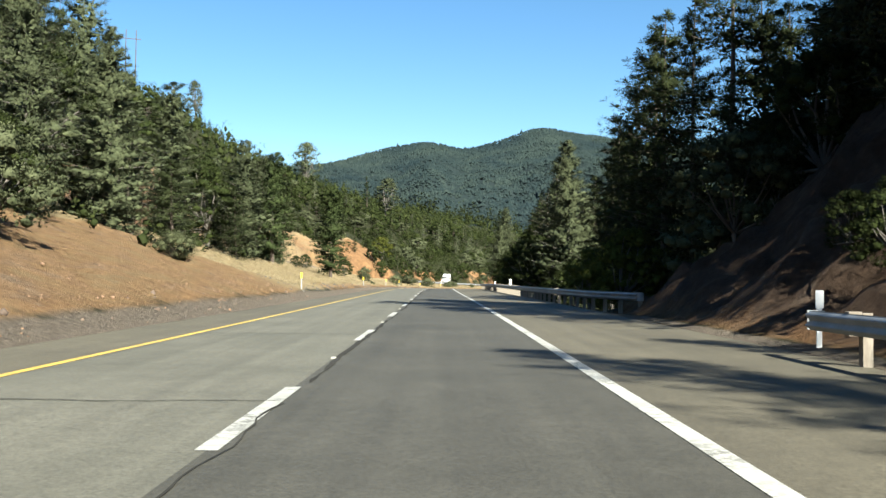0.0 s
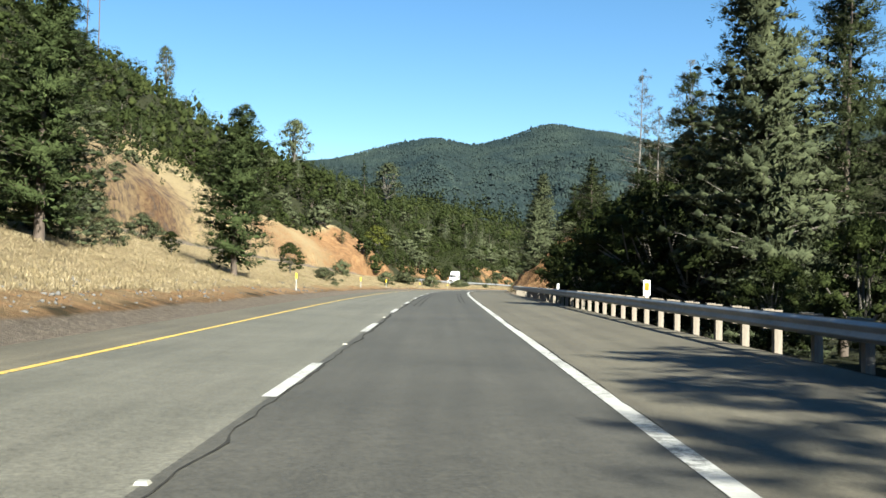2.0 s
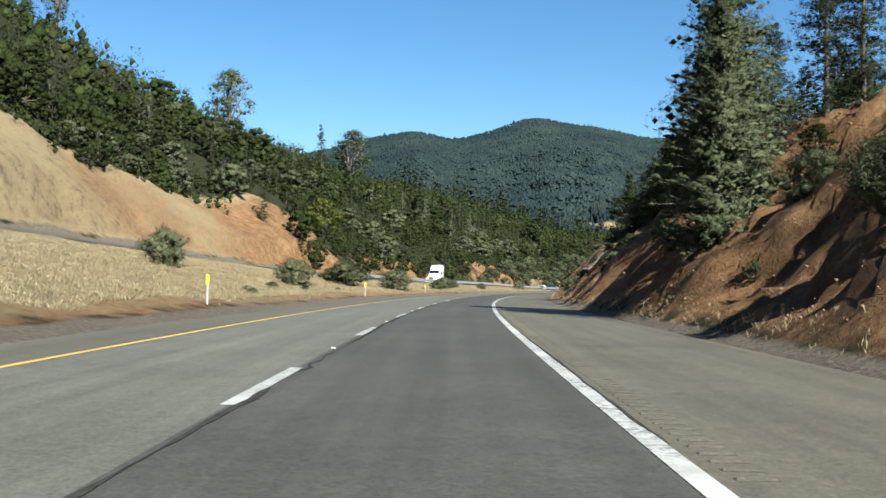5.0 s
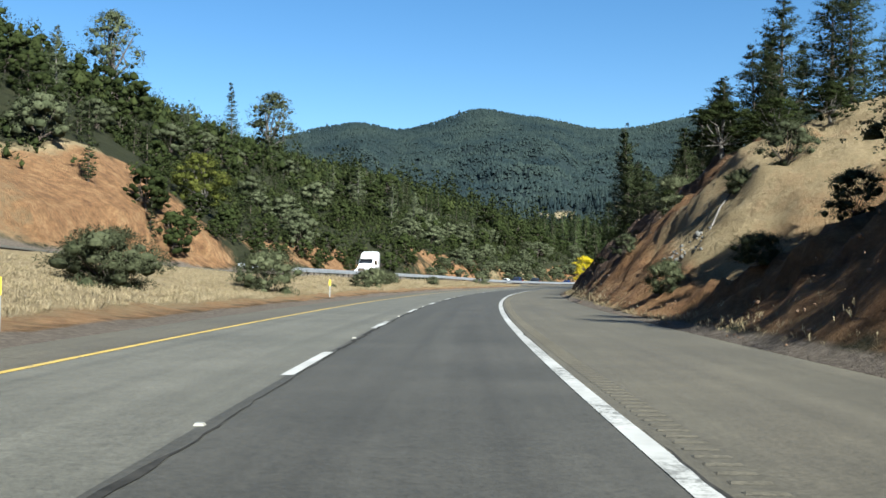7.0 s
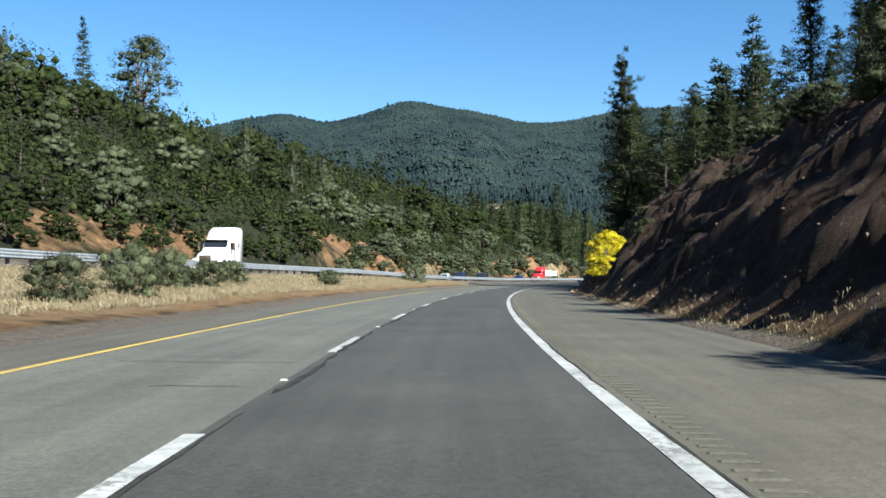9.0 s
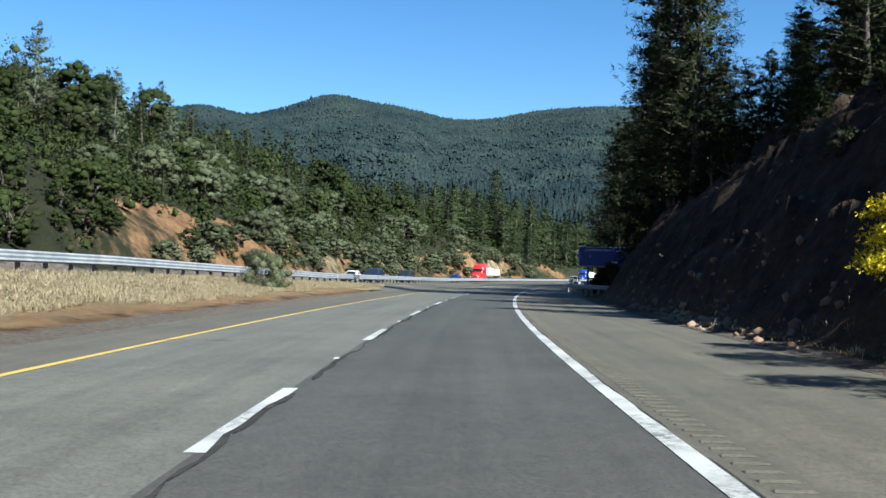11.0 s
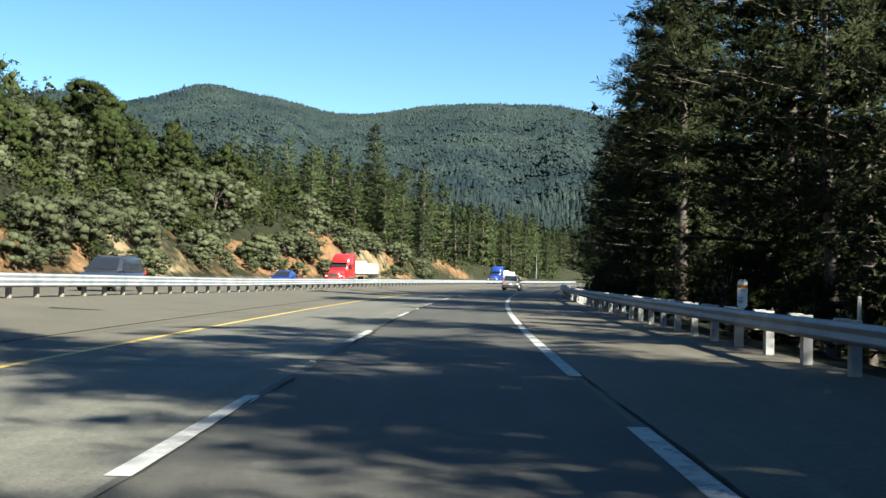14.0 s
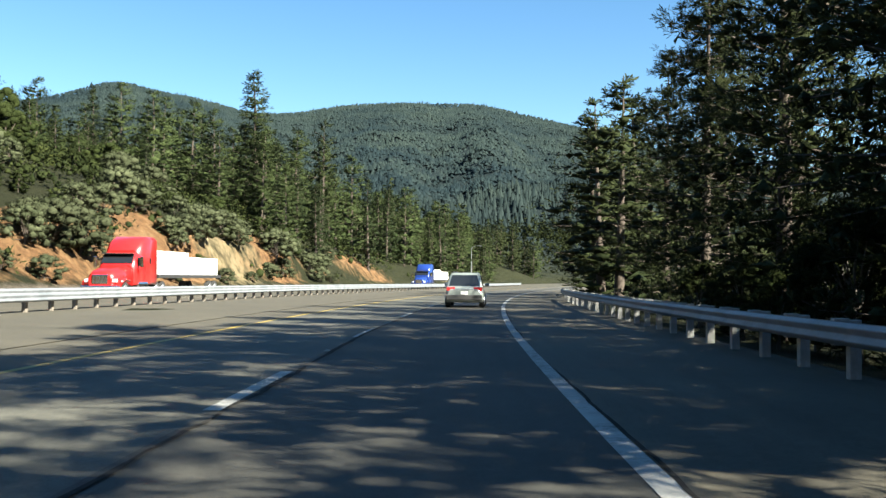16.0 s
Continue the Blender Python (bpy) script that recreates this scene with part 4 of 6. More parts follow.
# behind the guardrail and the sign
put("fir", 403, 12.5, 27, wide=1.0)
put("open_pine", 384.3, 12.3, 27, wide=0.85, label="tall pine with bare pale trunk on the bank")
put("fir", 420, 16.5, 18)
for s, d, h in ((394, 13, 20), (401, 13, 23), (405.5, 13.5, 23), (409, 14.5, 23), (399, 16, 23), (416.5, 15, 22)):
    put("open_pine", s, d, h, wide=1.15)
for s, d, h in ((418, 12, 12), (422, 14, 13), (427, 11, 10), (434, 13, 13), (429, 14, 13), (457, 11, 12), (466, 14.5, 21), (437, 14, 13)):
    put("pine", s, d, h, wide=1.15)
for s, d, h in ((440.5, 12.5, 22), (442.5, 14, 23), (449, 10.5, 5)):
    put("pine", s, d, h, wide=1.3)
put("pine", 406, 15, 20)
put("pine", 409.5, 12.8, 14)
put("pine", 400, 17.5, 22)
put("open_pine", 433, 11.5, 15, wide=1.2)
put("open_pine", 456, 11.2, 24, wide=1.2, label="tall pine with a straight pale trunk and broken limbs")
put("pine", 462, 12.5, 22, wide=1.3)
for s, d, h in ((461, 17, 17), (468, 12, 20), (474, 14.5, 21)):
    put("pine", s, d, h, wide=1.3)
put("pine", 472, 11.5, 21, wide=1.1)
put("pine", 481, 10.5, 18)
put("pine", 426, 18, 16)
for s, d, h in ((377.5, 12.6, 17), (381, 13.2, 20)):
    put("pine", s, d, h, wide=1.1)
for s, d, h in ((342, 16.5, 9), (347, 17, 8), (355.5, 15.5, 10), (359, 17, 8), (364, 19, 9), (368, 19.5, 9), (377, 19.5, 9), (380, 20, 10), (384, 18.5, 9), (364, 15.5, 6), (369, 17, 7), (376, 17, 7), (383, 17.5, 9), (356, 21, 9), (372, 20.5, 9), (389, 17, 11)):
    put("pine", s, d, h, wide=1.2)
for s, d, h in ((344, 12, 2.2), (353, 12.5, 2.5), (361, 11.5, 2.2), (368, 12, 2.6), (374, 11, 2.0), (383, 11.5, 2.4)):
    put("oak", s, d, h)
scatter(24, 384, 500, 22, 36, ["pine", "pine", "fir", "open_pine"], 14, 20, "far", 4.2)
scatter(12, 364, 393, 17.5, 32, ["pine", "pine", "fir"], 14, 20, "far", 2.6, wide=1.3)
scatter(18, 410, 520, 28, 55, ["pine", "fir"], 16, 24, "far", 5)
scatter(34, 384, 500, 8.5, 15, ["oak"], 1.2, 4.0, "near", 1.8)
for s, d, h in ((486, 12, 20), (490, 15, 21), (495, 11.5, 19), (501, 14, 20), (508, 11.5, 18), (515, 14, 19), (478, 15, 21), (468, 17, 22), (524, 12, 17)):
    put("pine", s, d, h, wide=1.15)
for s, d, h in ((536, 10, 18), (548, 9.3, 18), (560, 9.4, 19), (573, 10, 18), (586, 10.5, 17), (553, 13, 20)):
    put("pine", s, d, h, "far", wide=1.6)
scatter(26, 520, 660, 14, 50, ["pine", "fir", "pine"], 9, 16, "far", 4.0)
# median bank and the slope beside the passing lane
put("bushy_pine", 118.7, -13.4, 11, wide=1.25, label="lone pine on the straw-covered median bank")
put("bushy_pine", 98, -17, 11.5, wide=1.2)
put("full_pine", 104.8, -19.5, 11.5, wide=1.15)
put("bushy_pine", 110, -24, 8, wide=1.1)
put("grey_pine", 86, -17.5, 10.5, wide=1.2)
put("grey_pine", 74, -21, 12, wide=1.2)
put("pine", 78, -16.5, 6, wide=1.5)
put("pine", 57, -16, 5.5, wide=1.7)
put("full_pine", 58, -20, 12, wide=1.1)
put("grey_pine", 64, -24, 15)
put("grey_pine", 50, -22, 13)
put("open_pine", 66, -28, 17)
put("grey_pine", 44, -19, 11)
put("sage", 52, -14.5, 1.5)
put("oak", 36, -17, 4.5)
put("manzanita", 32, -15.5, 4)
put("open_pine", 80, -32, 17)
put("snag", 70, -31, 17)
scatter(22, 20, 112, -34, -19, ["grey_pine", "oak", "grey_pine", "pine"], 6, 11, "near", 3.4)
scatter(14, 120, 215, -66, -57, ["manzanita", "manzanita", "oak"], 1.4, 3.2, "far", 5)
scatter(26, 116, 200, -63, -50, ["scrub_oak", "manzanita", "scrub_oak"], 1.3, 3.0, "far", 3.5)
scatter(10, 96, 150, -34, -18, ["sage", "manzanita", "oak"], 1.4, 3.0, "near", 4)
put("oak", 148, -15, 3.2)
put("sage", 152, -12.5, 1.4)
for s, d, h, w in ((203.2, -18.7, 2.5, 0.75), (220.5, -14.4, 2.1, 1.0), (240, -14.2, 2.4, 1.25), (241.5, -15.6, 1.7, 1.2), (256.2, -11.6, 2.5, 0.95), (287.5, -11.8, 1.5, 0.9), (294, -12.2, 1.9, 0.85),
                   (300, -12.8, 1.8, 0.85), (306.5, -13.2, 1.5, 0.9), (312, -13.7, 1.3, 1.0), (370, -12.3, 2.2, 0.9), (331, -12.2, 1.2, 1.1)):
    put("sage", s, d, h, wide=w)
scatter(9, 120, 300, -13, -9.5, ["sage"], 0.3, 0.6, "near", 3)
# across the opposite carriageway
scatter(60, 180, 292, -84, -60, ["oak", "grey_pine", "oak", "bright_pine"], 3.5, 7.5, "far", 3.2)
scatter(24, 258, 300, -66, -51, ["scrub_oak", "scrub_oak", "manzanita"], 2.5, 5, "far", 3.0)
scatter(16, 60, 290, -86, -66, ["manzanita", "oak", "manzanita", "grey_pine"], 2.5, 6, "far", 5)
scatter(130, 20, 480, -110, -66, ["oak", "bright_pine", "pine", "oak", "oak", "grey_pine"], 5, 10, "far", 4.2)
scatter(100, 296, 430, -80, -36, ["scrub_oak", "pine", "scrub_oak", "pine", "manzanita", "scrub_oak"], 3.2, 6, "far", 3.0)
scatter(60, 430, 580, -44, -28.5, ["manzanita", "scrub_oak", "scrub_oak"], 1.6, 3.6, "far", 2.6)
scatter(36, 425, 560, -50, -36, ["manzanita", "scrub_oak", "scrub_oak", "manzanita"], 3.5, 5.5, "far", 3.2)
scatter(80, 430, 640, -84, -48, ["grey_pine", "pine", "oak", "fir", "bright_pine"], 5, 9, "far", 3.8)
scatter(120, 578, 730, -76, -30, ["bright_pine", "bright_pine", "fir", "bright_pine"], 10, 18, "far", 3.4, wide=1.2)
scatter(60, 690, 850, -70, -28, ["bright_pine", "fir", "bright_pine", "pine"], 11, 18, "far", 4.0, wide=1.25)
scatter(30, 640, 800, 26, 48, ["fir"], 9, 16, "far", 4.0)
for s in range(308, 600, 4):
    o = opp_line(s)[0]
    put("manzanita" if s > 420 else "scrub_oak", s + rng.uniform(-3, 3), o - rng.uniform(14.5, 20), rng.uniform(2.0, 3.8), "far", wide=1.1)
    put("manzanita" if s > 392 else "scrub_oak", s + rng.uniform(-3, 3), o - rng.uniform(13.4, 16.5), rng.uniform(1.1, 2.6), "far", wide=1.15)
for s, d, h in ((500, -50, 6), (508, -46, 6.5), (517, -52, 7), (526, -47, 6.5), (534, -52, 7.5), (543, -47, 7), (552, -52, 8)):
    put("oak", s, d, h, "far", wide=0.9)
put("yellow_oak", 322, -42, 8)
put("round_pine", 0, 0, 25, "far", at=(-64, 444), wide=1.1, label="tall round-crowned pine on the ridge")
put("round_pine", 0, 0, 22, "far", at=(-110.6, 423), wide=0.7, label="slender pine standing up from the ridge")
put("round_pine", 0, 0, 24, "far", at=(-28.6, 484.6), wide=1.2, label="tall broad pine above the wooded slope")
put("fir", 0, 0, 20, "far", at=(-37, 462))
put("fir", 0, 0, 24, "far", at=(101, 607), wide=1.7)
put("open_pine", 0, 0, 20, "far", at=(110, 600))
put("snag", 458, -70, 8)
for s, d, h in ((420, -46, 10), (430, -44, 10), (414, -52, 11), (474, -70, 10)):
    put("grey_pine", s, d, h, "far")
for slots in PLANTS.values():
    for ob, used in slots:
        if not used:
            for o in (*ob.children_recursive, ob):
                bpy.data.objects.remove(o)


# ---- woods far off, past counting ----
def woods(name, label, x, y, h, r, bunches, length, width, blades, material, fine=False):
    """Many tree crowns in one mesh: leaf bunches spread over a narrowing crown."""
    n = len(x)
    z = land(x, y)
    u = rng.uniform(0.1, 0.88, (n, bunches))
    ang = rng.uniform(0, 6.28, (n, bunches))
    rr = r[:, None] * (1.05 - u) ** 0.7 * rng.uniform(0.45, 0.9, (n, bunches))
    c = np.stack([x[:, None] + rr * np.cos(ang), y[:, None] + rr * np.sin(ang), z[:, None] + h[:, None] * u], -1)
    out = np.stack([np.cos(ang), np.sin(ang), np.full_like(ang, 0.5)], -1)
    lv, lt, lm = tufts(c.reshape(-1, 3), out.reshape(-1, 3), length, width, blades, 0.7)
    u = rng.uniform(0, 1, (n, 2)) * (0.25, 0.16) + (0.25, 0.58)
    ang = rng.uniform(0, 6.28, (n, 2))
    rr = r[:, None] * (1.05 - u) ** 0.7 * 0.35
    c = np.stack([x[:, None] + rr * np.cos(ang), y[:, None] + rr * np.sin(ang), z[:, None] + h[:, None] * u], -1).reshape(-1, 3)
    lv, lt, lm = joined((lv, lt, lm), lumps(c, (r[:, None] * (1.1 - u) * (0.3 if fine else 0.42)).ravel(), np.tile((0, 0, 0.25), (len(c), 1)), fine, 0.3, 1.0 if fine else 1.2))
    return tagged(new(name, tri_mesh(name, lv, lt, material, lm)), label, "woods", kind="stuff")


def spots(n, x0, x1, y0, y1, keep):
    x, y = rng.uniform(x0, x1, n), rng.uniform(y0, y1, n)
    k = keep(x, y)
    return x[k], y[k]


def hillside(x, y):
    s, d = to_road(x, y)
    opp = np.interp(s, [r[0] for r in LEFT], [r[2][0] for r in LEFT])
    slope = (d < np.where(s < 290, opp - 34, np.where(s < 420, -66, -70))) & (d > -330)
    right = (d > np.where(s > 330, 55, 46)) & (d < 260) & (s > -60)
    return slope | right


wx, wy = spots(15000, -420, 420, 0, 900, hillside)
woods("hillside_woods", "mixed green oak and pine woods covering the hillsides", wx, wy, rng.uniform(4.5, 11, len(wx)) * np.where(rng.random(len(wx)) < 0.06, 1.25, 1), rng.uniform(2.4, 4.8, len(wx)), 48, 0.5, 0.22, 2, M["far_woods"])


def scrub(x, y):
    s, d = to_road(x, y)
    opp = np.interp(s, [r[0] for r in LEFT], [r[2][0] for r in LEFT])
    return ((d < opp - np.where(s < 285, 21, 14)) & (d > -200) & (s > 0)) | ((d < -16) & (d > -36) & (s < 105) & (s > 0)) | ((d > 18) & (d < 60) & (s > 214) & (s < 360))


wx, wy = spots(6500, -240, 180, 0, 720, scrub)
ux, uy = np.concatenate([rng.uniform(330, 640, 4200), rng.uniform(100, 300, 2600)]), rng.uniform(-66, -28.5, 6800)
for i in range(4200, 6800):
    uy[i] = opp_line(float(ux[i]))[0] - rng.uniform(25, 70)
for i in range(4200):
    uy[i] = min(uy[i], opp_line(float(ux[i]))[0] - rng.uniform(14.5, 40))
upts = [P(float(a), float(b)) for a, b in zip(ux, uy)]
wx, wy = np.concatenate([wx, [p.x for p in upts]]), np.concatenate([wy, [p.y for p in upts]])
woods("undergrowth", "low green scrub between the trees", wx, wy, rng.uniform(0.8, 2.6, len(wx)), rng.uniform(0.9, 1.9, len(wx)), 11, 0.4, 0.16, 2, M["far_woods"], True)


def spires(name, label, x, y, h, r, tiers, material):
    """Distant crowns: uneven stacked cones in one mesh."""
    n, sides = len(x), 5
    z = land(x, y)
    vs, ts, ns = [], [], []
    count = 0
    for k in range(tiers):
        lo, hi = k / tiers * 0.72, min(1.0, (k + 1.5) / tiers) if k < tiers - 1 else 1.0
        a = np.linspace(0, 6.283, sides, endpoint=False)[None, :] + rng.uniform(0, 6.28, (n, 1))
        rr = (r * (1 - 0.75 * k / tiers))[:, None] * rng.uniform(0.6, 1.25, (n, sides))
        ring = np.stack([x[:, None] + rr * np.cos(a), y[:, None] + rr * np.sin(a), z[:, None] + h[:, None] * (lo + rng.uniform(-0.1, 0.12, (n, sides)))], -1)
        tip = np.stack([x + rng.normal(0, 0.1, n) * r, y + rng.normal(0, 0.1, n) * r, z + h * hi], -1)
        vs += [tip, ring.reshape(-1, 3)]
        out = np.stack([np.cos(a), np.sin(a), np.full_like(a, 0.55)], -1).reshape(-1, 3) / 1.14
        ns += [np.tile((0.0, 0.0, 1.0), (n, 1)), out]
        i = np.arange(n)
        for j in range(sides):
            ts.append(np.stack([count + i, count + n + i * sides + j, count + n + i * sides + (j + 1) % sides], 1))
        count += n + n * sides
    return tagged(new(name, tri_mesh(name, np.concatenate(vs), np.concatenate(ts), material, np.concatenate(ns))), label, "woods", kind="stuff")


def beyond_hills(x, y):
    r = np.hypot(x - HUB[0], y - HUB[1])
    az = np.degrees(np.arctan2(x - HUB[0], y - HUB[1]))
    return (r > 980) & (r < 1500) & (np.abs(az - 8) < 38) & (np.hypot((x - 245) / 32, (y - 1470) / 38) > 1)


wx, wy = spots(7500, -420, 900, 560, 1400, lambda x, y: (np.hypot(x - HUB[0], y - HUB[1]) < 1020) & (np.hypot(x - HUB[0], y - HUB[1]) > 500) & (np.abs(np.degrees(np.arctan2(x - HUB[0], y - HUB[1])) - 12) < 34)
               & ((np.abs(to_road(x, y)[1] + 10) > 42) | (to_road(x, y)[0] > 850)) & (np.hypot((x - 245) / 32, (y - 1470) / 38) > 1))
woods("valley_woods", "dark conifer woods on the valley side", wx, wy, rng.uniform(9, 22, len(wx)), rng.uniform(2.2, 4.2, len(wx)), 11, 1.7, 0.9, 4, M["far_woods"])
wx, wy = spots(30000, -800, 1300, 500, 1700, beyond_hills)
# the haze-tinted ridge colour serves these valley trees too
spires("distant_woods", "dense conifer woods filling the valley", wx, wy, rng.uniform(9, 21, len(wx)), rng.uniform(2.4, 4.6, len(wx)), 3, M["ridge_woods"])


def high_ridge(x, y):
    r = np.hypot(x - HUB[0], y - HUB[1])
    az = np.degrees(np.arctan2(x - HUB[0], y - HUB[1]))
    return (r > 1450) & (r < FAR + 60) & (np.abs(az - 12) < 27) & (np.hypot((x - 245) / 32, (y - 1470) / 38) > 1)


wx, wy = spots(190000, -1000, 2300, 1300, 3500, high_ridge)
spires("ridge_woods", "conifer forest on the far mountain ridge, blue haze in its colour", wx, wy, rng.uniform(4, 8, len(wx)) * np.where(rng.random(len(wx)) < 0.05, 1.9, 1), rng.uniform(2.8, 5.2, len(wx)), 1, M["ridge_woods"])

# dry grass on the median and the verges
n_grass = 56000
gs = rng.uniform(60, 399, n_grass)
gd = -10.0 - rng.uniform(0, 1, n_grass) ** 1.4 * np.interp(gs, [60, 150, 300, 420], [12, 22, 10, 4])
pts = [P(float(a), float(b)) for a, b in zip(gs, gd)]
gx, gy = np.array([p.x for p in pts]), np.array([p.y for p in pts])
gv, gt, _ = tufts(np.stack([gx, gy, land(gx, gy) - 0.03], 1), np.tile((0, 0, 1.2), (n_grass, 1)), 0.24, 0.017, 6, 0.55)
tagged(new("dry_grass", tri_mesh("dry_grass", gv, gt, M["straw"])), "dry straw-coloured grass on the median bank", "grass", kind="stuff")
n_grass = 1300
gs = np.concatenate([rng.uniform(222, 352, n_grass), rng.uniform(150, 222, 400)])
gd = 6.5 + np.abs(rng.normal(0, 0.5, len(gs)))
pts = [P(float(a), float(b)) for a, b in zip(gs, gd)]
gx, gy = np.array([p.x for p in pts]), np.array([p.y for p in pts])
gv, gt, _ = tufts(np.stack([gx, gy, land(gx, gy) - 0.03], 1), np.tile((0, 0, 1.5), (len(gs), 1)), 0.17, 0.014, 5, 0.5)
tagged(new("dry_grass", tri_mesh("dry_grass", gv, gt, M["straw"])), "sparse dry stalks at the foot of the road cut", "grass", kind="stuff")


# ---- guardrails ----
M["rail_post"] = surface("weathered_steel_post", (0.245, 0.245, 0.238), (0.396, 0.396, 0.374), 3, 20, 0.6, 0.1, 0.002, 0.2)
W_BEAM = [(0.0, 0.0), (0.012, 0.02), (0.075, 0.055), (0.08, 0.085), (0.02, 0.14), (0.02, 0.17), (0.08, 0.225), (0.075, 0.255), (0.012, 0.29), (0.0, 0.31)]


THREE_BEAM = [(0.0, 0.0), (0.012, 0.02), (0.075, 0.05), (0.08, 0.08), (0.02, 0.13), (0.02, 0.155), (0.08, 0.21), (0.08, 0.24), (0.02, 0.295), (0.02, 0.32), (0.08, 0.375), (0.075, 0.405), (0.012, 0.44), (0.0, 0.46)]


def guardrail(name, label, s0, s1, offset, side, post_material, post_every=1.9, flare=(0, 0), beam=W_BEAM, low=0.46):
    """A W-beam rail on posts. offset(s) gives d and the ground's height; side: -1 where traffic is on its left."""
    root = tagged(new(name), label, "guardrail")
    ss = np.linspace(s0, s1, int((s1 - s0) / 1.9) + 2)

    def line(s):
        d, z = offset(s)
        for end, reach in ((s0, flare[0]), (s1, flare[1])):
            if reach:
                d += -side * 0.9 * max(0, 1 - abs(s - end) / reach) ** 2
        return d, z
    verts, faces = [], []
    n = len(beam)
    for layer in (0.0, -0.004):
        for s in ss:
            d, z = line(s)
            for u, v in beam:
                verts.append(P(s, d + side * (u + layer), z + low + v))
    m = len(ss)
    for k in range(m - 1):
        for j in range(n - 1):
            a, b = k * n + j, m * n + k * n + j
            faces.append((a, a + 1, a + n + 1, a + n))
            faces.append((b, b + n, b + n + 1, b + 1))
        for j in (0, n - 1):
            a, b = k * n + j, m * n + k * n + j
            faces.append((a, a + n, b + n, b))
    part("rail", mesh_of("rail", verts, faces, M["steel"], True), root, "corrugated galvanised steel rail")
    post = box(bmesh.new(), -0.075, 0.075, -0.075, 0.075, -0.9, 0.78, 0.008)
    block = box(bmesh.new(), -0.1, 0.1, -0.075, 0.075, 0.44, 0.8, 0.008)
    post_me = block_me = None
    for s in np.arange(s0 + 0.4, s1 - 0.2, post_every):
        d, z = line(s)
        at = Matrix.Translation(P(s, d - side * 0.28, z)) @ pose(0, 0, 0, 0, 0, -math.degrees(heading(s)) + rng.normal(0, 1.0))
        if post_me is None:
            p = part("post", (post, post_material), root, at=at)
            post_me = p.data
            b = part("spacer_block", (block, post_material), p, at=pose(side * 0.18, 0, 0))
            block_me = b.data
        else:
            p = part("post", post_me, root, at=at)
            part("spacer_block", block_me, p, at=pose(side * 0.18, 0, 0))
    # rounded end shoe
    for end, sign in ((s0, -1), (s1, 1)):
        d, z = line(end)
        vs = []
        for a in np.linspace(0, math.pi, 7):
            q = P(end + sign * 0.16 * math.sin(a), d + side * (0.04 - 0.14 * (1 - math.cos(a)) * 1.0), z)
            vs += [q + Vector((0, 0, 0.46)), q + Vector((0, 0, 0.77))]
        part("end_shoe", mesh_of("end_shoe", vs, [(2 * i, 2 * i + 1, 2 * i + 3, 2 * i + 2) for i in range(6)], M["steel"], True), root)
    return root


guardrail("guardrail", "galvanised guardrail on weathered timber posts at the shoulder edge", 37, 150, lambda s: (5.9 + 0.6 * max(0, (60 - s) / 23), 0.0), -1, M["post_wood"], flare=(8, 6))
guardrail("guardrail", "short galvanised guardrail end at the shoulder edge", -30, 15.5, lambda s: (5.75, 0.0), -1, M["post_wood"])
guardrail("guardrail", "galvanised guardrail on pale posts below tall pines", 384, 530, lambda s: (5.5 + 3.5 * max(0, (403 - s) / 19) ** 1.5, 0.0), -1, M["rail_post"])
guardrail("median_guardrail", "long galvanised median guardrail beside dry grass", 288, 398, lambda s: (opp_line(s)[0] + 0.45, opp_line(s)[1]), 1, M["post_wood"], beam=THREE_BEAM, low=0.36)
guardrail("median_guardrail", "long galvanised median guardrail on the paved apron", 399, 690, lambda s: (opp_line(s)[0] + 0.35, opp_line(s)[1]), 1, M["post_wood"], beam=THREE_BEAM, low=0.36)


# ---- posts and the sign ----
M["marker_white"] = paint("marker_white", (0.78, 0.78, 0.76), 0.5)
M["marker_yellow"] = paint("marker_yellow", (0.85, 0.6, 0.03), 0.45)
M["reflector_orange"] = paint("reflector_orange", (0.42, 0.15, 0.008), 0.35)
M["sign_blue"] = paint("sign_blue", (0.012, 0.035, 0.2), 0.45)
M["sign_white"] = paint("sign_white", (0.8, 0.8, 0.8), 0.45)
M["print_grey"] = paint("print_grey", (0.15, 0.15, 0.15), 0.6)


def facing(s, d, h=0.0, turn=0.0, drop=0.0):
    """A pose at a place by the road, turned so that its -y side meets oncoming drivers."""
    p = on_land(s, d) if h is None else P(s, d, h)
    return Matrix.Translation(p - Vector((0, 0, drop))) @ pose(0, 0, 0, 0, 0, -math.degrees(heading(s)) + turn)


def yellow_marker(s, d):
    root = tagged(new("marker_post"), "thin grey marker post with bright yellow top plate", "marker post", group="median marker posts")
    part("stake", (box(bmesh.new(), -0.035, 0.035, -0.02, 0.02, -0.3, 1.05, 0.006), M["rail_post"]), root)
    part("yellow_plate", (box(bmesh.new(), -0.055, 0.055, -0.032, -0.021, 0.72, 1.08, 0.004), M["marker_yellow"]), root)
    root.matrix_basis = facing(s, d, None)


for s, d in ((62, -9.0), (179, -8.9), (220.5, -8.7), (261, -8.9), (156, -9.2), (118, -9.3)):
    yellow_marker(s, d)


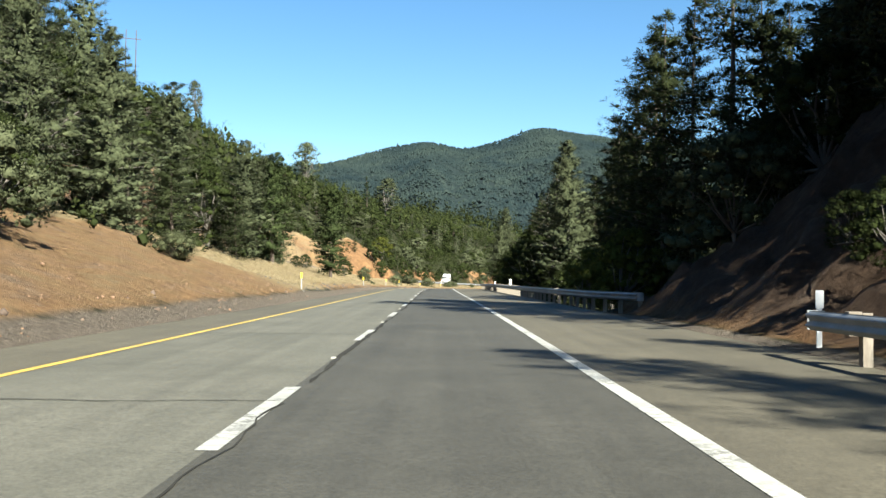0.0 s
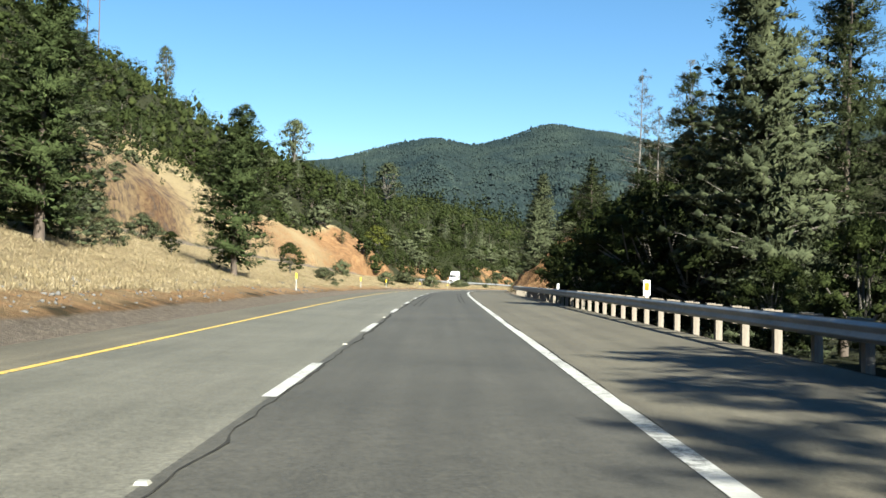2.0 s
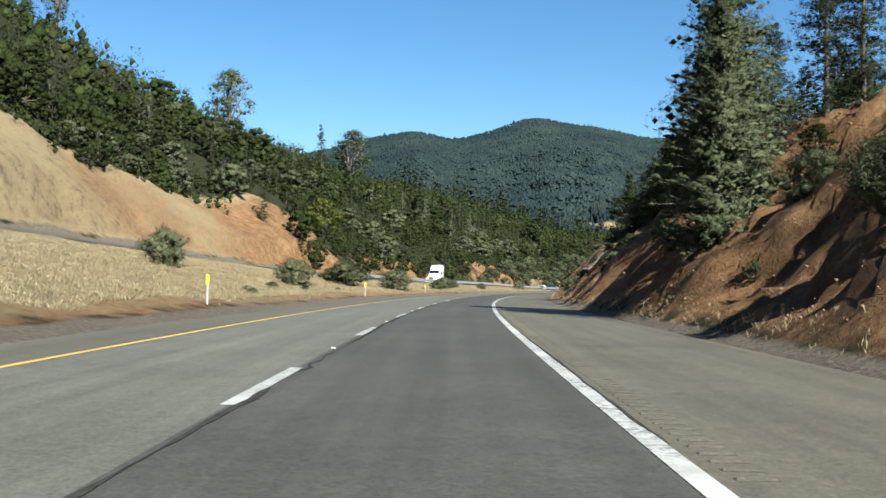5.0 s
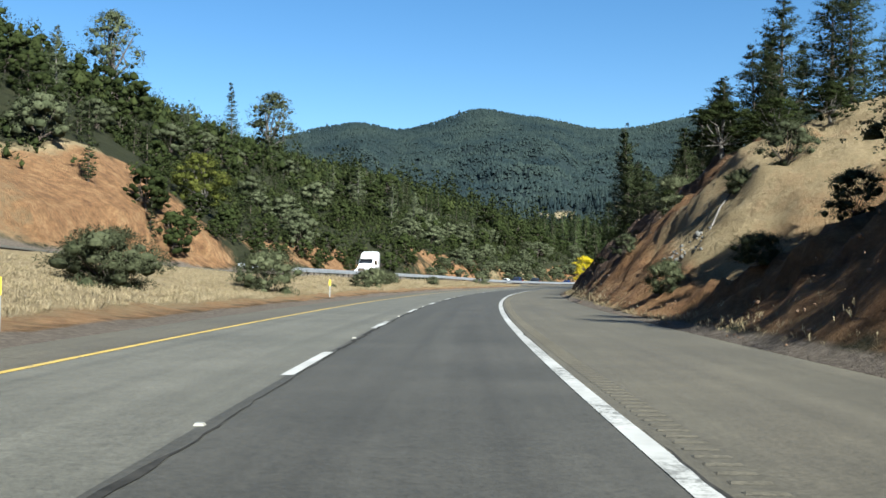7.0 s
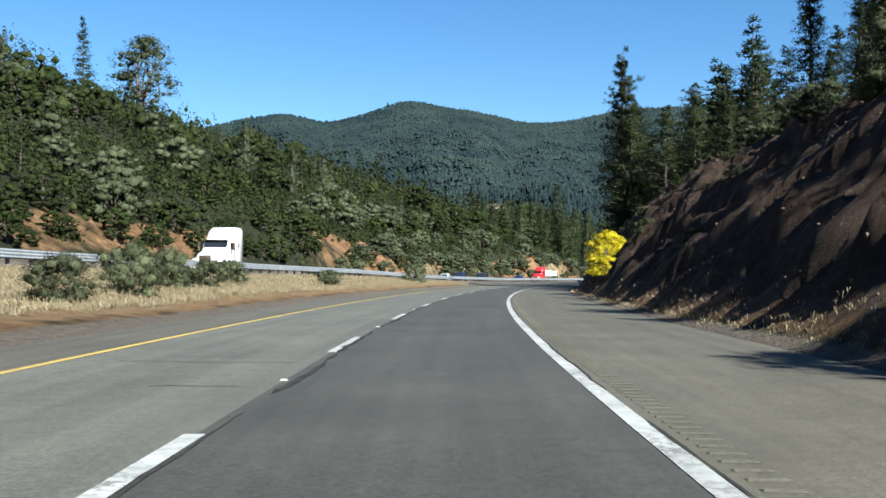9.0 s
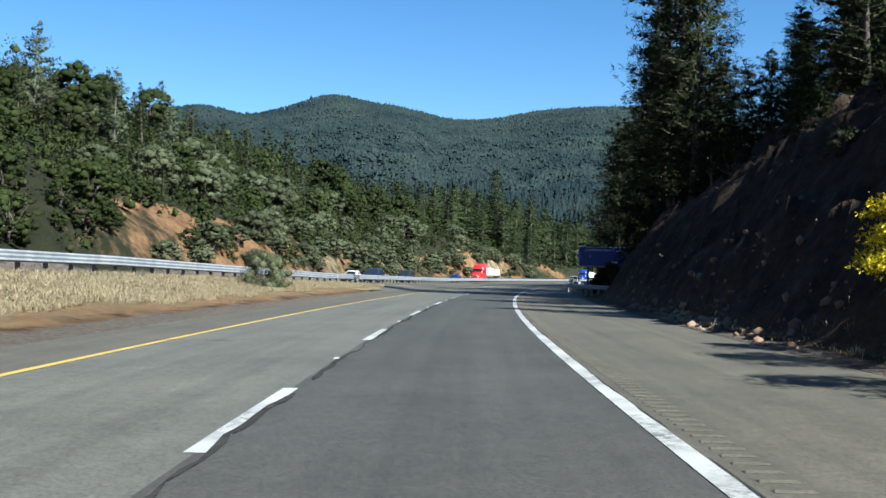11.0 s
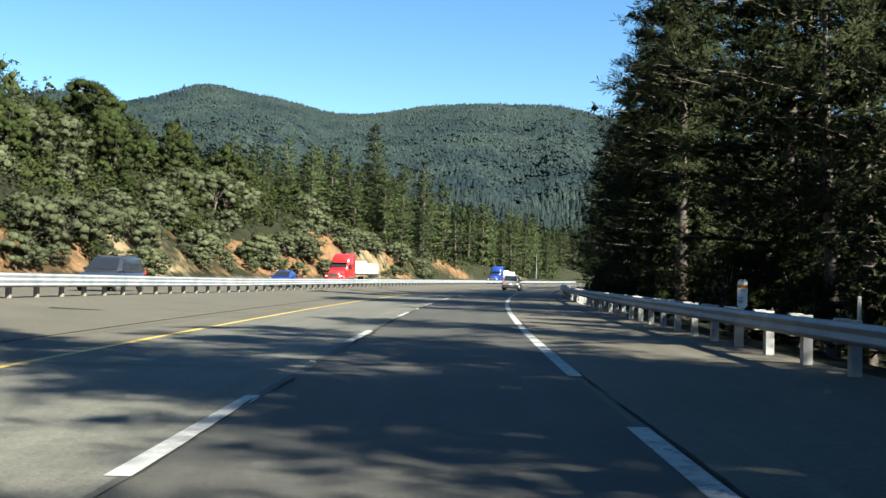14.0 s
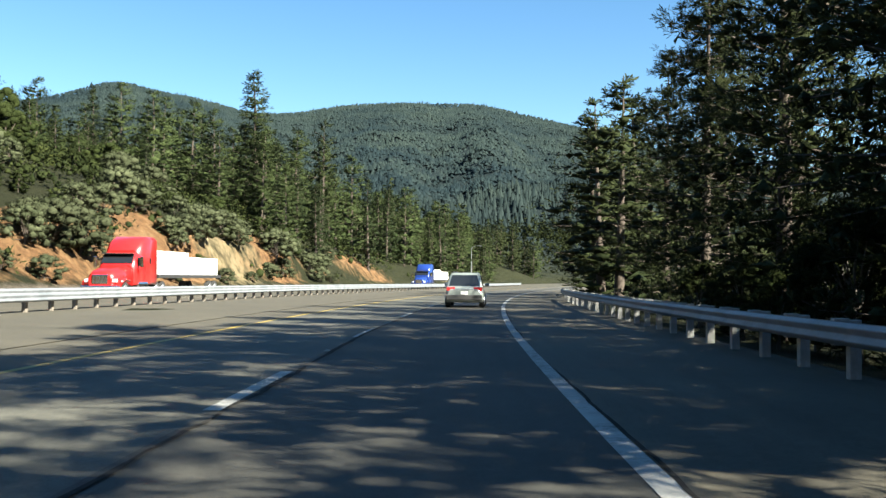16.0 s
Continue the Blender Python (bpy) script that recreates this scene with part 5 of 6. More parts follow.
def white_marker(s, d, reflector):
    root = tagged(new("marker_post"), "white plastic marker post with orange reflector" if reflector else "white plastic marker post", "marker post", group="shoulder marker posts")
    top, half = (1.3, 0.11) if reflector else (1.08, 0.075)
    part("paddle", (box(bmesh.new(), -0.05, 0.05, -0.02, 0.02, -0.4, top - 0.01, 0.012), M["marker_white"]), root)
    part("panel", (box(bmesh.new(), -half, half, -0.035, -0.022, top - (0.5 if reflector else 0.32), top, 0.008), M["marker_white"]), root)
    if reflector:
        part("reflector", (box(bmesh.new(), -0.07, 0.07, -0.046, -0.036, 0.97, 1.22, 0.004), M["reflector_orange"]), root)
    root.matrix_basis = facing(s, d, 0.0)


for s, d, r in ((88.3, 6.5, True), (17.3, 6.6, False), (112.5, 6.5, False), (413.4, 5.95, True)):
    white_marker(s, d, r)


def lettering(name, words, size, material, parent, x, y, z):
    cu = bpy.data.curves.new(name, "FONT")
    cu.body, cu.size, cu.align_x, cu.align_y, cu.extrude = words, size, "CENTER", "CENTER", 0.004
    cu.space_character = 1.22
    cu.materials.append(material)
    ob = new(name, cu)
    ob.parent = parent
    ob.matrix_basis = pose(x, y, z, 90, 0, 0)
    return ob


sign = tagged(new("road_sign"), "dark blue highway services sign with white lettering", "road sign")
sw, sh = 5.1, 2.0
bm = box(bmesh.new(), -sw / 2, sw / 2, -0.03, 0.03, 2.45, 2.45 + sh)
bmesh.ops.bevel(bm, geom=[e for e in bm.edges if abs(e.verts[0].co.y - e.verts[1].co.y) > 0.03], offset=0.16, segments=4, affect="EDGES")
panel = part("panel", (bm, M["sign_blue"]), sign)
for x0, x1, z0, z1 in ((-sw / 2 + 0.14, sw / 2 - 0.14, 2.5, 2.525), (-sw / 2 + 0.14, sw / 2 - 0.14, 4.375, 4.4), (-sw / 2 + 0.05, -sw / 2 + 0.075, 2.6, 4.3), (sw / 2 - 0.075, sw / 2 - 0.05, 2.6, 4.3)):
    part("border", (box(bmesh.new(), x0, x1, -0.038, -0.031, z0, z1), M["sign_white"]), panel)
for x in (-1.6, 1.6):
    part("post", (box(bmesh.new(), x - 0.1, x + 0.1, 0.035, 0.2, -1.8, 4.3, 0.01), M["post_wood"]), sign)
lettering("lettering", "CAMPING NEXT EXIT", 0.34, M["sign_white"], panel, 0, -0.036, 4.08)
part("plate", (box(bmesh.new(), -1.42, -1.28, -0.04, -0.031, 3.44, 3.5), M["sign_white"]), panel)
for x0, x1, z0, z1 in ((0.62, 0.92, 2.72, 2.84), (0.74, 0.88, 2.84, 2.98), (0.92, 1.35, 2.86, 2.91)):
    part("symbol", (box(bmesh.new(), x0, x1, -0.04, -0.031, z0, z1), M["sign_white"]), panel)
sign.matrix_basis = facing(413.5, 9.2, 0.0, -3)


# the distance marker above the rail
post = tagged(new("distance_marker"), "white distance marker panel with orange band behind guardrail", "marker post")
part("stake", (box(bmesh.new(), -0.03, 0.03, -0.02, 0.02, -0.5, 0.9, 0.006), M["rail_post"]), post)
bm = box(bmesh.new(), -0.1, 0.1, -0.035, -0.022, 0.76, 1.34)
bmesh.ops.bevel(bm, geom=[e for e in bm.edges if abs(e.verts[0].co.y - e.verts[1].co.y) > 0.01], offset=0.035, segments=3, affect="EDGES")
panel = part("panel", (bm, M["marker_white"]), post)
part("band", (box(bmesh.new(), -0.098, 0.098, -0.039, -0.036, 1.16, 1.23), M["reflector_orange"]), panel)
lettering("lettering", "5", 0.13, M["print_grey"], panel, 0, -0.037, 1.285)
lettering("lettering", "SHA", 0.08, M["print_grey"], panel, 0, -0.037, 1.11)
lettering("lettering", "38", 0.13, M["print_grey"], panel, -0.04, -0.037, 0.93).rotation_euler = (math.pi / 2, math.pi / 2, 0)
post.matrix_basis = facing(423, 6.0, 0.0)
stake = tagged(new("marker_stake"), "thin pale stake standing behind the guardrail", "marker post")
part("shaft", (box(bmesh.new(), -0.025, 0.025, -0.02, 0.02, -1.2, 1.1, 0.006), M["rail_post"]), stake)
stake.matrix_basis = facing(417.6, 6.2, 0.0, 2)


# ---- power line on the ridge ----
def pole_frame(x, y, h, turn):
    root = tagged(new("power_pole"), "tall two-legged timber power pole on the ridge", "power pole", group="ridge power poles")
    for dx in (-2.2, 2.2):
        v, f = tube([(dx, 0, -2), (dx, 0, h)], [0.26, 0.18], 8)
        part("pole", mesh_of("pole", v, f, M["bark"], True), root)
    part("crossarm", (box(bmesh.new(), -4.2, 4.2, -0.12, 0.12, h - 4.2, h - 3.9), M["bark"]), root)
    root.matrix_basis = Matrix.Translation((x, y, land_at(x, y))) @ pose(0, 0, 0, 0, 0, turn)


pole_frame(-143, 434, 30, 20)
pole_frame(-200, 470, 32, 20)


# ---- the lamp far along the road ----
lamp = tagged(new("street_lamp"), "tall grey street lamp with a curved arm", "street lamp")
v, f = tube([(0, 0, -0.5), (0, 0, 4), (0, 0, 8.2)], [0.11, 0.09, 0.06], 8)
part("pole", mesh_of("pole", v, f, M["steel"], True), lamp)
v, f = tube([(0, 0, 8.1), (0.5, 0, 8.55), (1.3, 0, 8.75), (2.0, 0, 8.75)], [0.05, 0.045, 0.04, 0.04], 6)
part("arm", mesh_of("arm", v, f, M["steel"], True), lamp)
part("lamp_head", (box(bmesh.new(), 1.9, 2.6, -0.16, 0.16, 8.66, 8.8, 0.05), M["steel"]), lamp)
lamp.matrix_basis = Matrix.Translation(on_land(702, -28.5)) @ pose(0, 0, 0, 0, 0, -math.degrees(heading(702)))


# ---- road detail ----
def wiggle_band(name, s0, s1, d, width, seed, lift=0.009, amount=0.1):
    """A crack-sealer streak that wanders along the lane joint."""
    g = np.random.default_rng(seed)
    ss = np.arange(s0, s1, 0.35)
    w = np.cumsum(g.normal(0, 0.05, len(ss)))
    w = w - np.linspace(w[0], w[-1], len(ss)) + g.normal(0, 0.03, len(ss))
    w = amount * w / (np.abs(w).max() + 1e-6)
    th = width * np.clip(0.55 + 0.45 * np.sin(np.cumsum(g.normal(0, 0.5, len(ss)))), 0.15, 1)
    th[0] = th[-1] = 0.01
    vs = []
    for s, a, b in zip(ss, w, th):
        vs += [P(s, d + a - b / 2, lift), P(s, d + a + b / 2, lift)]
    return mesh_of(name, vs, [(2 * i, 2 * i + 1, 2 * i + 3, 2 * i + 2) for i in range(len(ss) - 1)], M["tar"])


sealer = tagged(new("crack_sealer"), "dark wandering crack sealer along the lane joint", "road marking", kind="structure")
s, k = -20.0, 0
while s < 560:
    ln = 5 + 9 * rng.random()
    part("streak", wiggle_band("streak", s, s + ln, DASH + 0.12, 0.1, 100 + k, amount=0.07), sealer)
    s, k = s + ln + rng.random() * 2.5 - 0.8, k + 1
s, k = 40.0, 0
while s < 560:
    ln = 6 + 14 * rng.random()
    part("streak", wiggle_band("streak", s, s + ln, EDGE + 0.11, 0.045, 400 + k, amount=0.03), sealer)
    s, k = s + ln + rng.random() * 8, k + 1
for s, d0, d1 in ((21, -5.3, -1.9), (9.5, -6, -1.7), (186, -5, -1.9), (188.5, -5.2, -3), (273, -4.6, -2), (270, -3.2, -2), (216, -7.4, -5.9), (236, -7.4, -6.1), (389, -5.2, -1.9), (335, -6.5, -4.2), (416, -5.2, -2.4), (300, -5, -2.2)):
    g = np.random.default_rng(int(s))
    ds = np.arange(d0, d1, 0.25)
    w = np.cumsum(g.normal(0, 0.03, len(ds)))
    vs = []
    for d, a in zip(ds, w):
        vs += [P(s + a, d, 0.008), P(s + a + 0.022 + 0.015 * g.random(), d, 0.008)]
    part("cross_crack", mesh_of("cross_crack", vs, [(2 * i, 2 * i + 2, 2 * i + 3, 2 * i + 1) for i in range(len(ds) - 1)], M["tar"]), sealer)

# raised markers midway between the dashes
M["marker_cap"] = paint("marker_cap", (0.216, 0.21, 0.18), 0.4)
k = -2
while DASH0 + k * CYCLE < 560:
    s = DASH0 + k * CYCLE + DASHLEN + (CYCLE - DASHLEN) * 0.48
    bm = box(bmesh.new(), -0.05, 0.05, -0.05, 0.05, -0.01, 0.018)
    for v in bm.verts:
        if v.co.z > 0:
            v.co.x *= 0.7
            v.co.y *= 0.6
    ob = part("lane_marker", (bm, M["marker_cap"]), None, at=Matrix.Translation(P(s, DASH, 0.004)) @ pose(0, 0, 0, 0, 0, -math.degrees(heading(s))))
    tagged(ob, "small pale raised pavement marker on asphalt", "pavement marker", group="raised lane markers")
    k += 1

# rumble strip beside the edge line: shallow grooves
vs, fs = [], []
for s in np.arange(150, 402, 0.3):
    o = len(vs)
    wd = 0.09
    vs += [P(s, 2.04, -0.002), P(s, 2.32, -0.002), P(s + wd, 2.32, -0.002), P(s + wd, 2.04, -0.002), P(s + wd * 0.6, 2.06, 0.01), P(s + wd * 0.6, 2.3, 0.01)]
    fs += [(o, o + 1, o + 5, o + 4), (o + 4, o + 5, o + 2, o + 3), (o, o + 4, o + 3), (o + 1, o + 2, o + 5)]
tagged(new("rumble_strip", mesh_of("rumble_strip", vs, fs, M["shoulder"])), "ground rumble strip in the shoulder asphalt", "rumble strip", kind="stuff")


# dotted rubber marks in the driving lane
marks = tagged(new("tyre_mark"), "dotted dark tyre marks on the driving lane", "road marking", kind="structure")
for d in (-1.29, -1.03, 0.9, 1.12):
    for i, s in enumerate(np.arange(100.5, 142, 1.5)):
        if s < 108 and d > 0:
            continue
        part("mark", ribbon("mark", s, s + 0.75, d - 0.045, d + 0.045, 0.005, M["tar"], 0.75), marks)

# loose stones at the verges
def stones(name, label, s0, s1, d0, d1, n, lo, hi, material, seed):
    g = np.random.default_rng(seed)
    shape = bmesh.new()
    bmesh.ops.create_icosphere(shape, subdivisions=1, radius=1)
    bv = np.array([v.co[:] for v in shape.verts])
    shape.verts.index_update()
    bf = np.array([[v.index for v in f.verts] for f in shape.faces])
    shape.free()
    vs, ts = [], []
    for i in range(n):
        p = on_land(g.uniform(s0, s1), g.uniform(d0, d1))
        r = lo + (hi - lo) * g.random() ** 3
        v = bv * (1 + g.normal(0, 0.26, (len(bv), 1))) * g.uniform(0.6, 1.2, 3) * r
        ts.append(bf + i * len(bv))
        vs.append(v + np.array(p) + (0, 0, r * 0.1))
    tagged(new(name, tri_mesh(name, np.concatenate(vs), np.concatenate(ts), material)), label, "stones", kind="stuff")


M["stone"] = surface("grey_stone", (0.0495, 0.0468, 0.044), (0.11, 0.105, 0.0963), 1.5, 12, 0.9)
# clods in the same darkened tone as the right cuts
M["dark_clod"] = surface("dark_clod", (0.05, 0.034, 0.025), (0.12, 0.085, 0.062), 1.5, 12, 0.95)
M["red_stone"] = surface("red_stone", (0.11, 0.0605, 0.033), (0.198, 0.121, 0.0715), 1.5, 12, 0.9)
M["tan_rock"] = surface("tan_rock", (0.14, 0.09, 0.055), (0.26, 0.185, 0.12), 1.5, 9, 0.9)
M["pale_rock"] = surface("pale_grey_rock", (0.06, 0.059, 0.055), (0.13, 0.127, 0.117), 1.5, 9, 0.9)
stones("gravel_stones", "grey rubble stones on the median verge", 58, 130, -11.5, -8.6, 700, 0.02, 0.09, M["stone"], 1)
stones("gravel_stones", "grey rubble stones in dry grass", 180, 215, -11, -8.6, 260, 0.02, 0.08, M["stone"], 2)
stones("fallen_stones", "red stones fallen at the foot of the road cut", 335, 372, 6.3, 8.6, 260, 0.04, 0.2, M["red_stone"], 3)
stones("fallen_stones", "crumbled red clods below the road cut", 150, 335, 6.3, 8.0, 600, 0.015, 0.06, M["red_stone"], 4)
stones("bank_clods", "crumbling red clods and stones on the road cut", 152, 224, 7, 15, 1700, 0.02, 0.065, M["red_stone"], 6)
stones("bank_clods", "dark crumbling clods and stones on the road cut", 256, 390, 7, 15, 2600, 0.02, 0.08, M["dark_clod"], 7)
stones("fallen_stones", "small stones scattered on the dirt verge", -10, 60, -12, -7.7, 300, 0.02, 0.07, M["red_stone"], 5)


stones("fallen_rocks", "tan rocks slid down to the foot of the road cut", 342, 350, 6.2, 7.3, 90, 0.05, 0.2, M["tan_rock"], 8)
stones("rock_outcrop", "grey broken rock showing in the dry grass slope", 241.8, 245.2, 9.0, 10.6, 80, 0.03, 0.15, M["pale_rock"], 9)
stones("verge_clods", "dark clods lying at the edge of the median verge", 8, 60, -9.4, -7.8, 26, 0.05, 0.14, M["dark_clod"], 10)
for s, d, h, w in ((240.3, 8.3, 1.3, 0.8), (246, 12.6, 1.1, 1.0), (231.5, 9.5, 1.0, 1.1)):
    put("sage", s, d, h, wide=w, label="small grey-green bush on the dry grass slope")
v, f = tube([on_land(243.5, 10.6) + Vector((0, 0, 0.12)), on_land(245.5, 11.6) + Vector((0, 0, 0.15)), on_land(247, 12.8) + Vector((0, 0, 0.1))], [0.05, 0.045, 0.02], 7)
tagged(new("fallen_log", mesh_of("fallen_log", v, f, M["bark_grey"], True)), "bleached fallen branch on the dry grass slope", "log")


# ---- vehicles ----
M["tyre"] = surface("tyre_rubber", (0.015, 0.015, 0.015), (0.03, 0.03, 0.03), 4, 30, 0.85)
M["rim"] = paint("rim_alloy", (0.45, 0.45, 0.46), 0.3, 0.8)
M["black_trim"] = surface("black_plastic", (0.02, 0.02, 0.02), (0.035, 0.035, 0.035), 4, 30, 0.6)
M["car_glass"] = paint("dark_tinted_glass", (0.012, 0.014, 0.016), 0.06, 0.0, 0.5)
M["tail_red"] = paint("tail_lamp_red", (0.45, 0.02, 0.02), 0.2, 0, 0.5)
M["head_lamp"] = paint("head_lamp_clear", (0.75, 0.76, 0.78), 0.12, 0.2, 0.5)
M["chrome"] = paint("chrome", (0.7, 0.7, 0.72), 0.12, 1.0)
BODY = {"silver_green": paint("silver_green_paint", (0.24, 0.27, 0.255), 0.3, 0.35, 0.6), "white": paint("white_paint", (0.8, 0.8, 0.8), 0.3, 0, 0.5),
        "black": paint("black_paint", (0.02, 0.022, 0.028), 0.25, 0.1, 0.6), "blue": paint("blue_paint", (0.015, 0.04, 0.2), 0.25, 0.2, 0.6),
        "navy": paint("dark_blue_paint", (0.012, 0.02, 0.07), 0.25, 0.2, 0.6), "red": paint("red_paint", (0.5, 0.015, 0.015), 0.3, 0, 0.6)}


def loft(sections, closed=True):
    """A skin over outlines given as (y, [(x, z), ...]) from rear to front."""
    bm = bmesh.new()
    rings = [[bm.verts.new((x, y, z)) for x, z in pts] for y, pts in sections]
    n = len(rings[0])
    for a, b in zip(rings, rings[1:]):
        for j in range(n):
            bm.faces.new((a[j], a[(j + 1) % n], b[(j + 1) % n], b[j]))
    bm.faces.new(rings[0][::-1])
    bm.faces.new(rings[-1])
    bmesh.ops.recalc_face_normals(bm, faces=bm.faces)
    for f in bm.faces:
        f.smooth = len(f.verts) == 4
    return bm


def outline(half, low, high, tuck=0.06, round_=0.12):
    """A rounded upright section, wider at the middle."""
    return [(-half + tuck, low), (half - tuck, low), (half, low + 0.16), (half, (low + high) / 2), (half - tuck * 0.8, high - round_), (half - tuck - round_, high),
            (-half + tuck + round_, high), (-half + tuck * 0.8, high - round_), (-half, (low + high) / 2), (-half, low + 0.16)]


def wheel(parent, x, y, r, w):
    v = []
    bm = bmesh.new()
    bmesh.ops.create_cone(bm, cap_ends=True, segments=24, radius1=r, radius2=r, depth=w)
    bmesh.ops.bevel(bm, geom=[e for e in bm.edges if len(e.link_faces) == 2 and any(len(f.verts) > 4 for f in e.link_faces)], offset=0.03, segments=2, affect="EDGES")
    bmesh.ops.rotate(bm, matrix=Matrix.Rotation(math.pi / 2, 3, "Y"), verts=bm.verts)
    hub = part("wheel", (bm, M["tyre"]), parent, at=pose(x, y, r))
    bm = bmesh.new()
    bmesh.ops.create_cone(bm, cap_ends=True, segments=20, radius1=r * 0.62, radius2=r * 0.55, depth=0.04)
    bmesh.ops.rotate(bm, matrix=Matrix.Rotation(math.copysign(math.pi / 2, x), 3, "Y"), verts=bm.verts)
    part("rim", (bm, M["rim"]), hub, at=pose(math.copysign(w / 2 + 0.012, x), 0, 0))


def car(label, colour, length=4.6, width=1.84, height=1.68, hood=0.27, boot=0.04, suv=True, rack=True):
    """A passenger car, its front towards +y, standing at its middle."""
    root = tagged(new("car"), label, "car")
    h, half, belt = length / 2, width / 2, height * 0.58
    y = [-h, -h + 0.12, -h + 0.5, h * 0.35, h - 0.55, h - 0.12, h]
    lows = [0.45, 0.3, 0.24, 0.24, 0.24, 0.28, 0.42]
    tops = [belt - 0.12, belt - 0.02, belt + 0.02, belt, belt - 0.1, belt - 0.2, belt - 0.34]
    halves = [half - 0.14, half - 0.04, half, half, half - 0.02, half - 0.08, half - 0.2]
    part("body", (loft([(a, outline(b, c, d)) for a, b, c, d in zip(y, halves, lows, tops)]), BODY[colour]), root)
    front, back = h * (1 - 2 * hood) + 0.15, -h + length * boot + 0.1
    roof_f, roof_b = front - 0.85, back + (0.35 if suv else 0.95)
    cab = [(back, belt - 0.02, half - 0.1, half - 0.1), (roof_b, height - 0.03, half - 0.26, half - 0.08), ((roof_f + roof_b) / 2, height, half - 0.24, half - 0.06),
           (roof_f, height - 0.04, half - 0.26, half - 0.07), (front, belt - 0.02, half - 0.12, half - 0.1)]

    def cab_section(top, half_top, half_low):
        return [(-half_low, belt - 0.06), (half_low, belt - 0.06), (half_low - 0.01, belt), (half_top + 0.06, max(belt + 0.01, top - 0.14)), (half_top, max(belt + 0.012, top - 0.03)), (half_top - 0.1, max(belt + 0.014, top)),
                (-half_top + 0.1, max(belt + 0.014, top)), (-half_top, max(belt + 0.012, top - 0.03)), (-half_top - 0.06, max(belt + 0.01, top - 0.14)), (-half_low + 0.01, belt)]
    part("cabin", (loft([(a, cab_section(b, c, d)) for a, b, c, d in cab]), BODY[colour]), root)

    def pane(name, quad, lift):
        v = [Vector(q) for q in quad]
        n = (v[1] - v[0]).cross(v[2] - v[0]).normalized() * lift
        part(name, mesh_of(name, [q + n for q in v] + [q - n for q in v], [(0, 1, 2, 3), (7, 6, 5, 4), (0, 4, 5, 1), (1, 5, 6, 2), (2, 6, 7, 3), (3, 7, 4, 0)], M["car_glass"]), root)

    def on_slope(y0, z0, y1, z1, k):
        return y0 + (y1 - y0) * k, z0 + (z1 - z0) * k
    (ya, za), (yb, zb) = on_slope(back, belt, roof_b, height - 0.03, 0.12), on_slope(back, belt, roof_b, height - 0.03, 0.86)
    pane("rear_window", [(-half + 0.2, ya - 0.02, za), (half - 0.2, ya - 0.02, za), (half - 0.32, yb - 0.02, zb), (-half + 0.32, yb - 0.02, zb)], 0.02)
    (ya, za), (yb, zb) = on_slope(front, belt, roof_f, height - 0.04, 0.08), on_slope(front, belt, roof_f, height - 0.04, 0.9)
    pane("windscreen", [(-half + 0.2, ya + 0.02, za), (half - 0.2, ya + 0.02, za), (half - 0.33, yb + 0.02, zb), (-half + 0.33, yb + 0.02, zb)], 0.02)
    mid = (roof_b + roof_f) / 2
    for side in (-1, 1):
        lo_x, hi_x = side * (half - 0.085), side * (half - 0.185)
        for y0, y1, t0, t1 in ((mid + 0.05, front - 0.45, mid + 0.05, roof_f + 0.02), (back + 0.45, mid - 0.05, roof_b + 0.25, mid - 0.05)):
            pane("side_window", [(lo_x, y0, belt + 0.05), (lo_x, y1, belt + 0.05), (hi_x, t1, height - 0.16), (hi_x, t0, height - 0.16)], 0.015)
        part("mirror", (box(bmesh.new(), -0.11, 0.11, -0.06, 0.06, -0.07, 0.09, 0.03), BODY[colour]), root, at=pose(side * (half + 0.09), front - 0.55, belt + 0.1))
        part("tail_lamp", (box(bmesh.new(), -0.2, 0.2, -0.05, 0.09, -0.09, 0.09, 0.03), M["tail_red"]), root, at=pose(side * (half - 0.27), -h + 0.1, belt - 0.08))
        part("head_lamp", (box(bmesh.new(), -0.2, 0.2, -0.12, 0.06, -0.07, 0.07, 0.03), M["head_lamp"]), root, at=pose(side * (half - 0.32), h - 0.14, belt - 0.32))
        if rack:
            part("roof_rail", (box(bmesh.new(), -0.02, 0.02, roof_b + 0.2, roof_f - 0.1, height - 0.01, height + 0.05, 0.01), M["black_trim"]), root, at=pose(side * (half - 0.36), 0, 0))
        for yy in (-h + 0.85, h - 0.9):
            wheel(root, side * (half - 0.1), yy, 0.35, 0.23)
    part("rear_bumper", (box(bmesh.new(), -half + 0.06, half - 0.06, -h - 0.05, -h + 0.25, 0.36, 0.62, 0.05), M["black_trim"]), root)
    part("front_bumper", (box(bmesh.new(), -half + 0.14, half - 0.14, h - 0.2, h + 0.05, 0.3, 0.52, 0.05), M["black_trim"]), root)
    part("grille", (box(bmesh.new(), -0.42, 0.42, h - 0.1, h + 0.012, 0.56, 0.7, 0.02), M["black_trim"]), root)
    part("tailgate_trim", (box(bmesh.new(), -0.5, 0.5, -h + 0.02, -h + 0.1, belt - 0.12, belt - 0.07, 0.01), M["chrome"]), root)
    part("number_plate", (box(bmesh.new(), -0.16, 0.16, -h - 0.02, -h + 0.05, belt - 0.34, belt - 0.18, 0.004), M["marker_white"]), root)
    return root


def drive(ob, s, d, h=0.0, towards=False):
    ob.matrix_basis = Matrix.Translation(P(s, d, h)) @ pose(0, 0, 0, 0, 0, -math.degrees(heading(s)) + (180 if towards else 0))


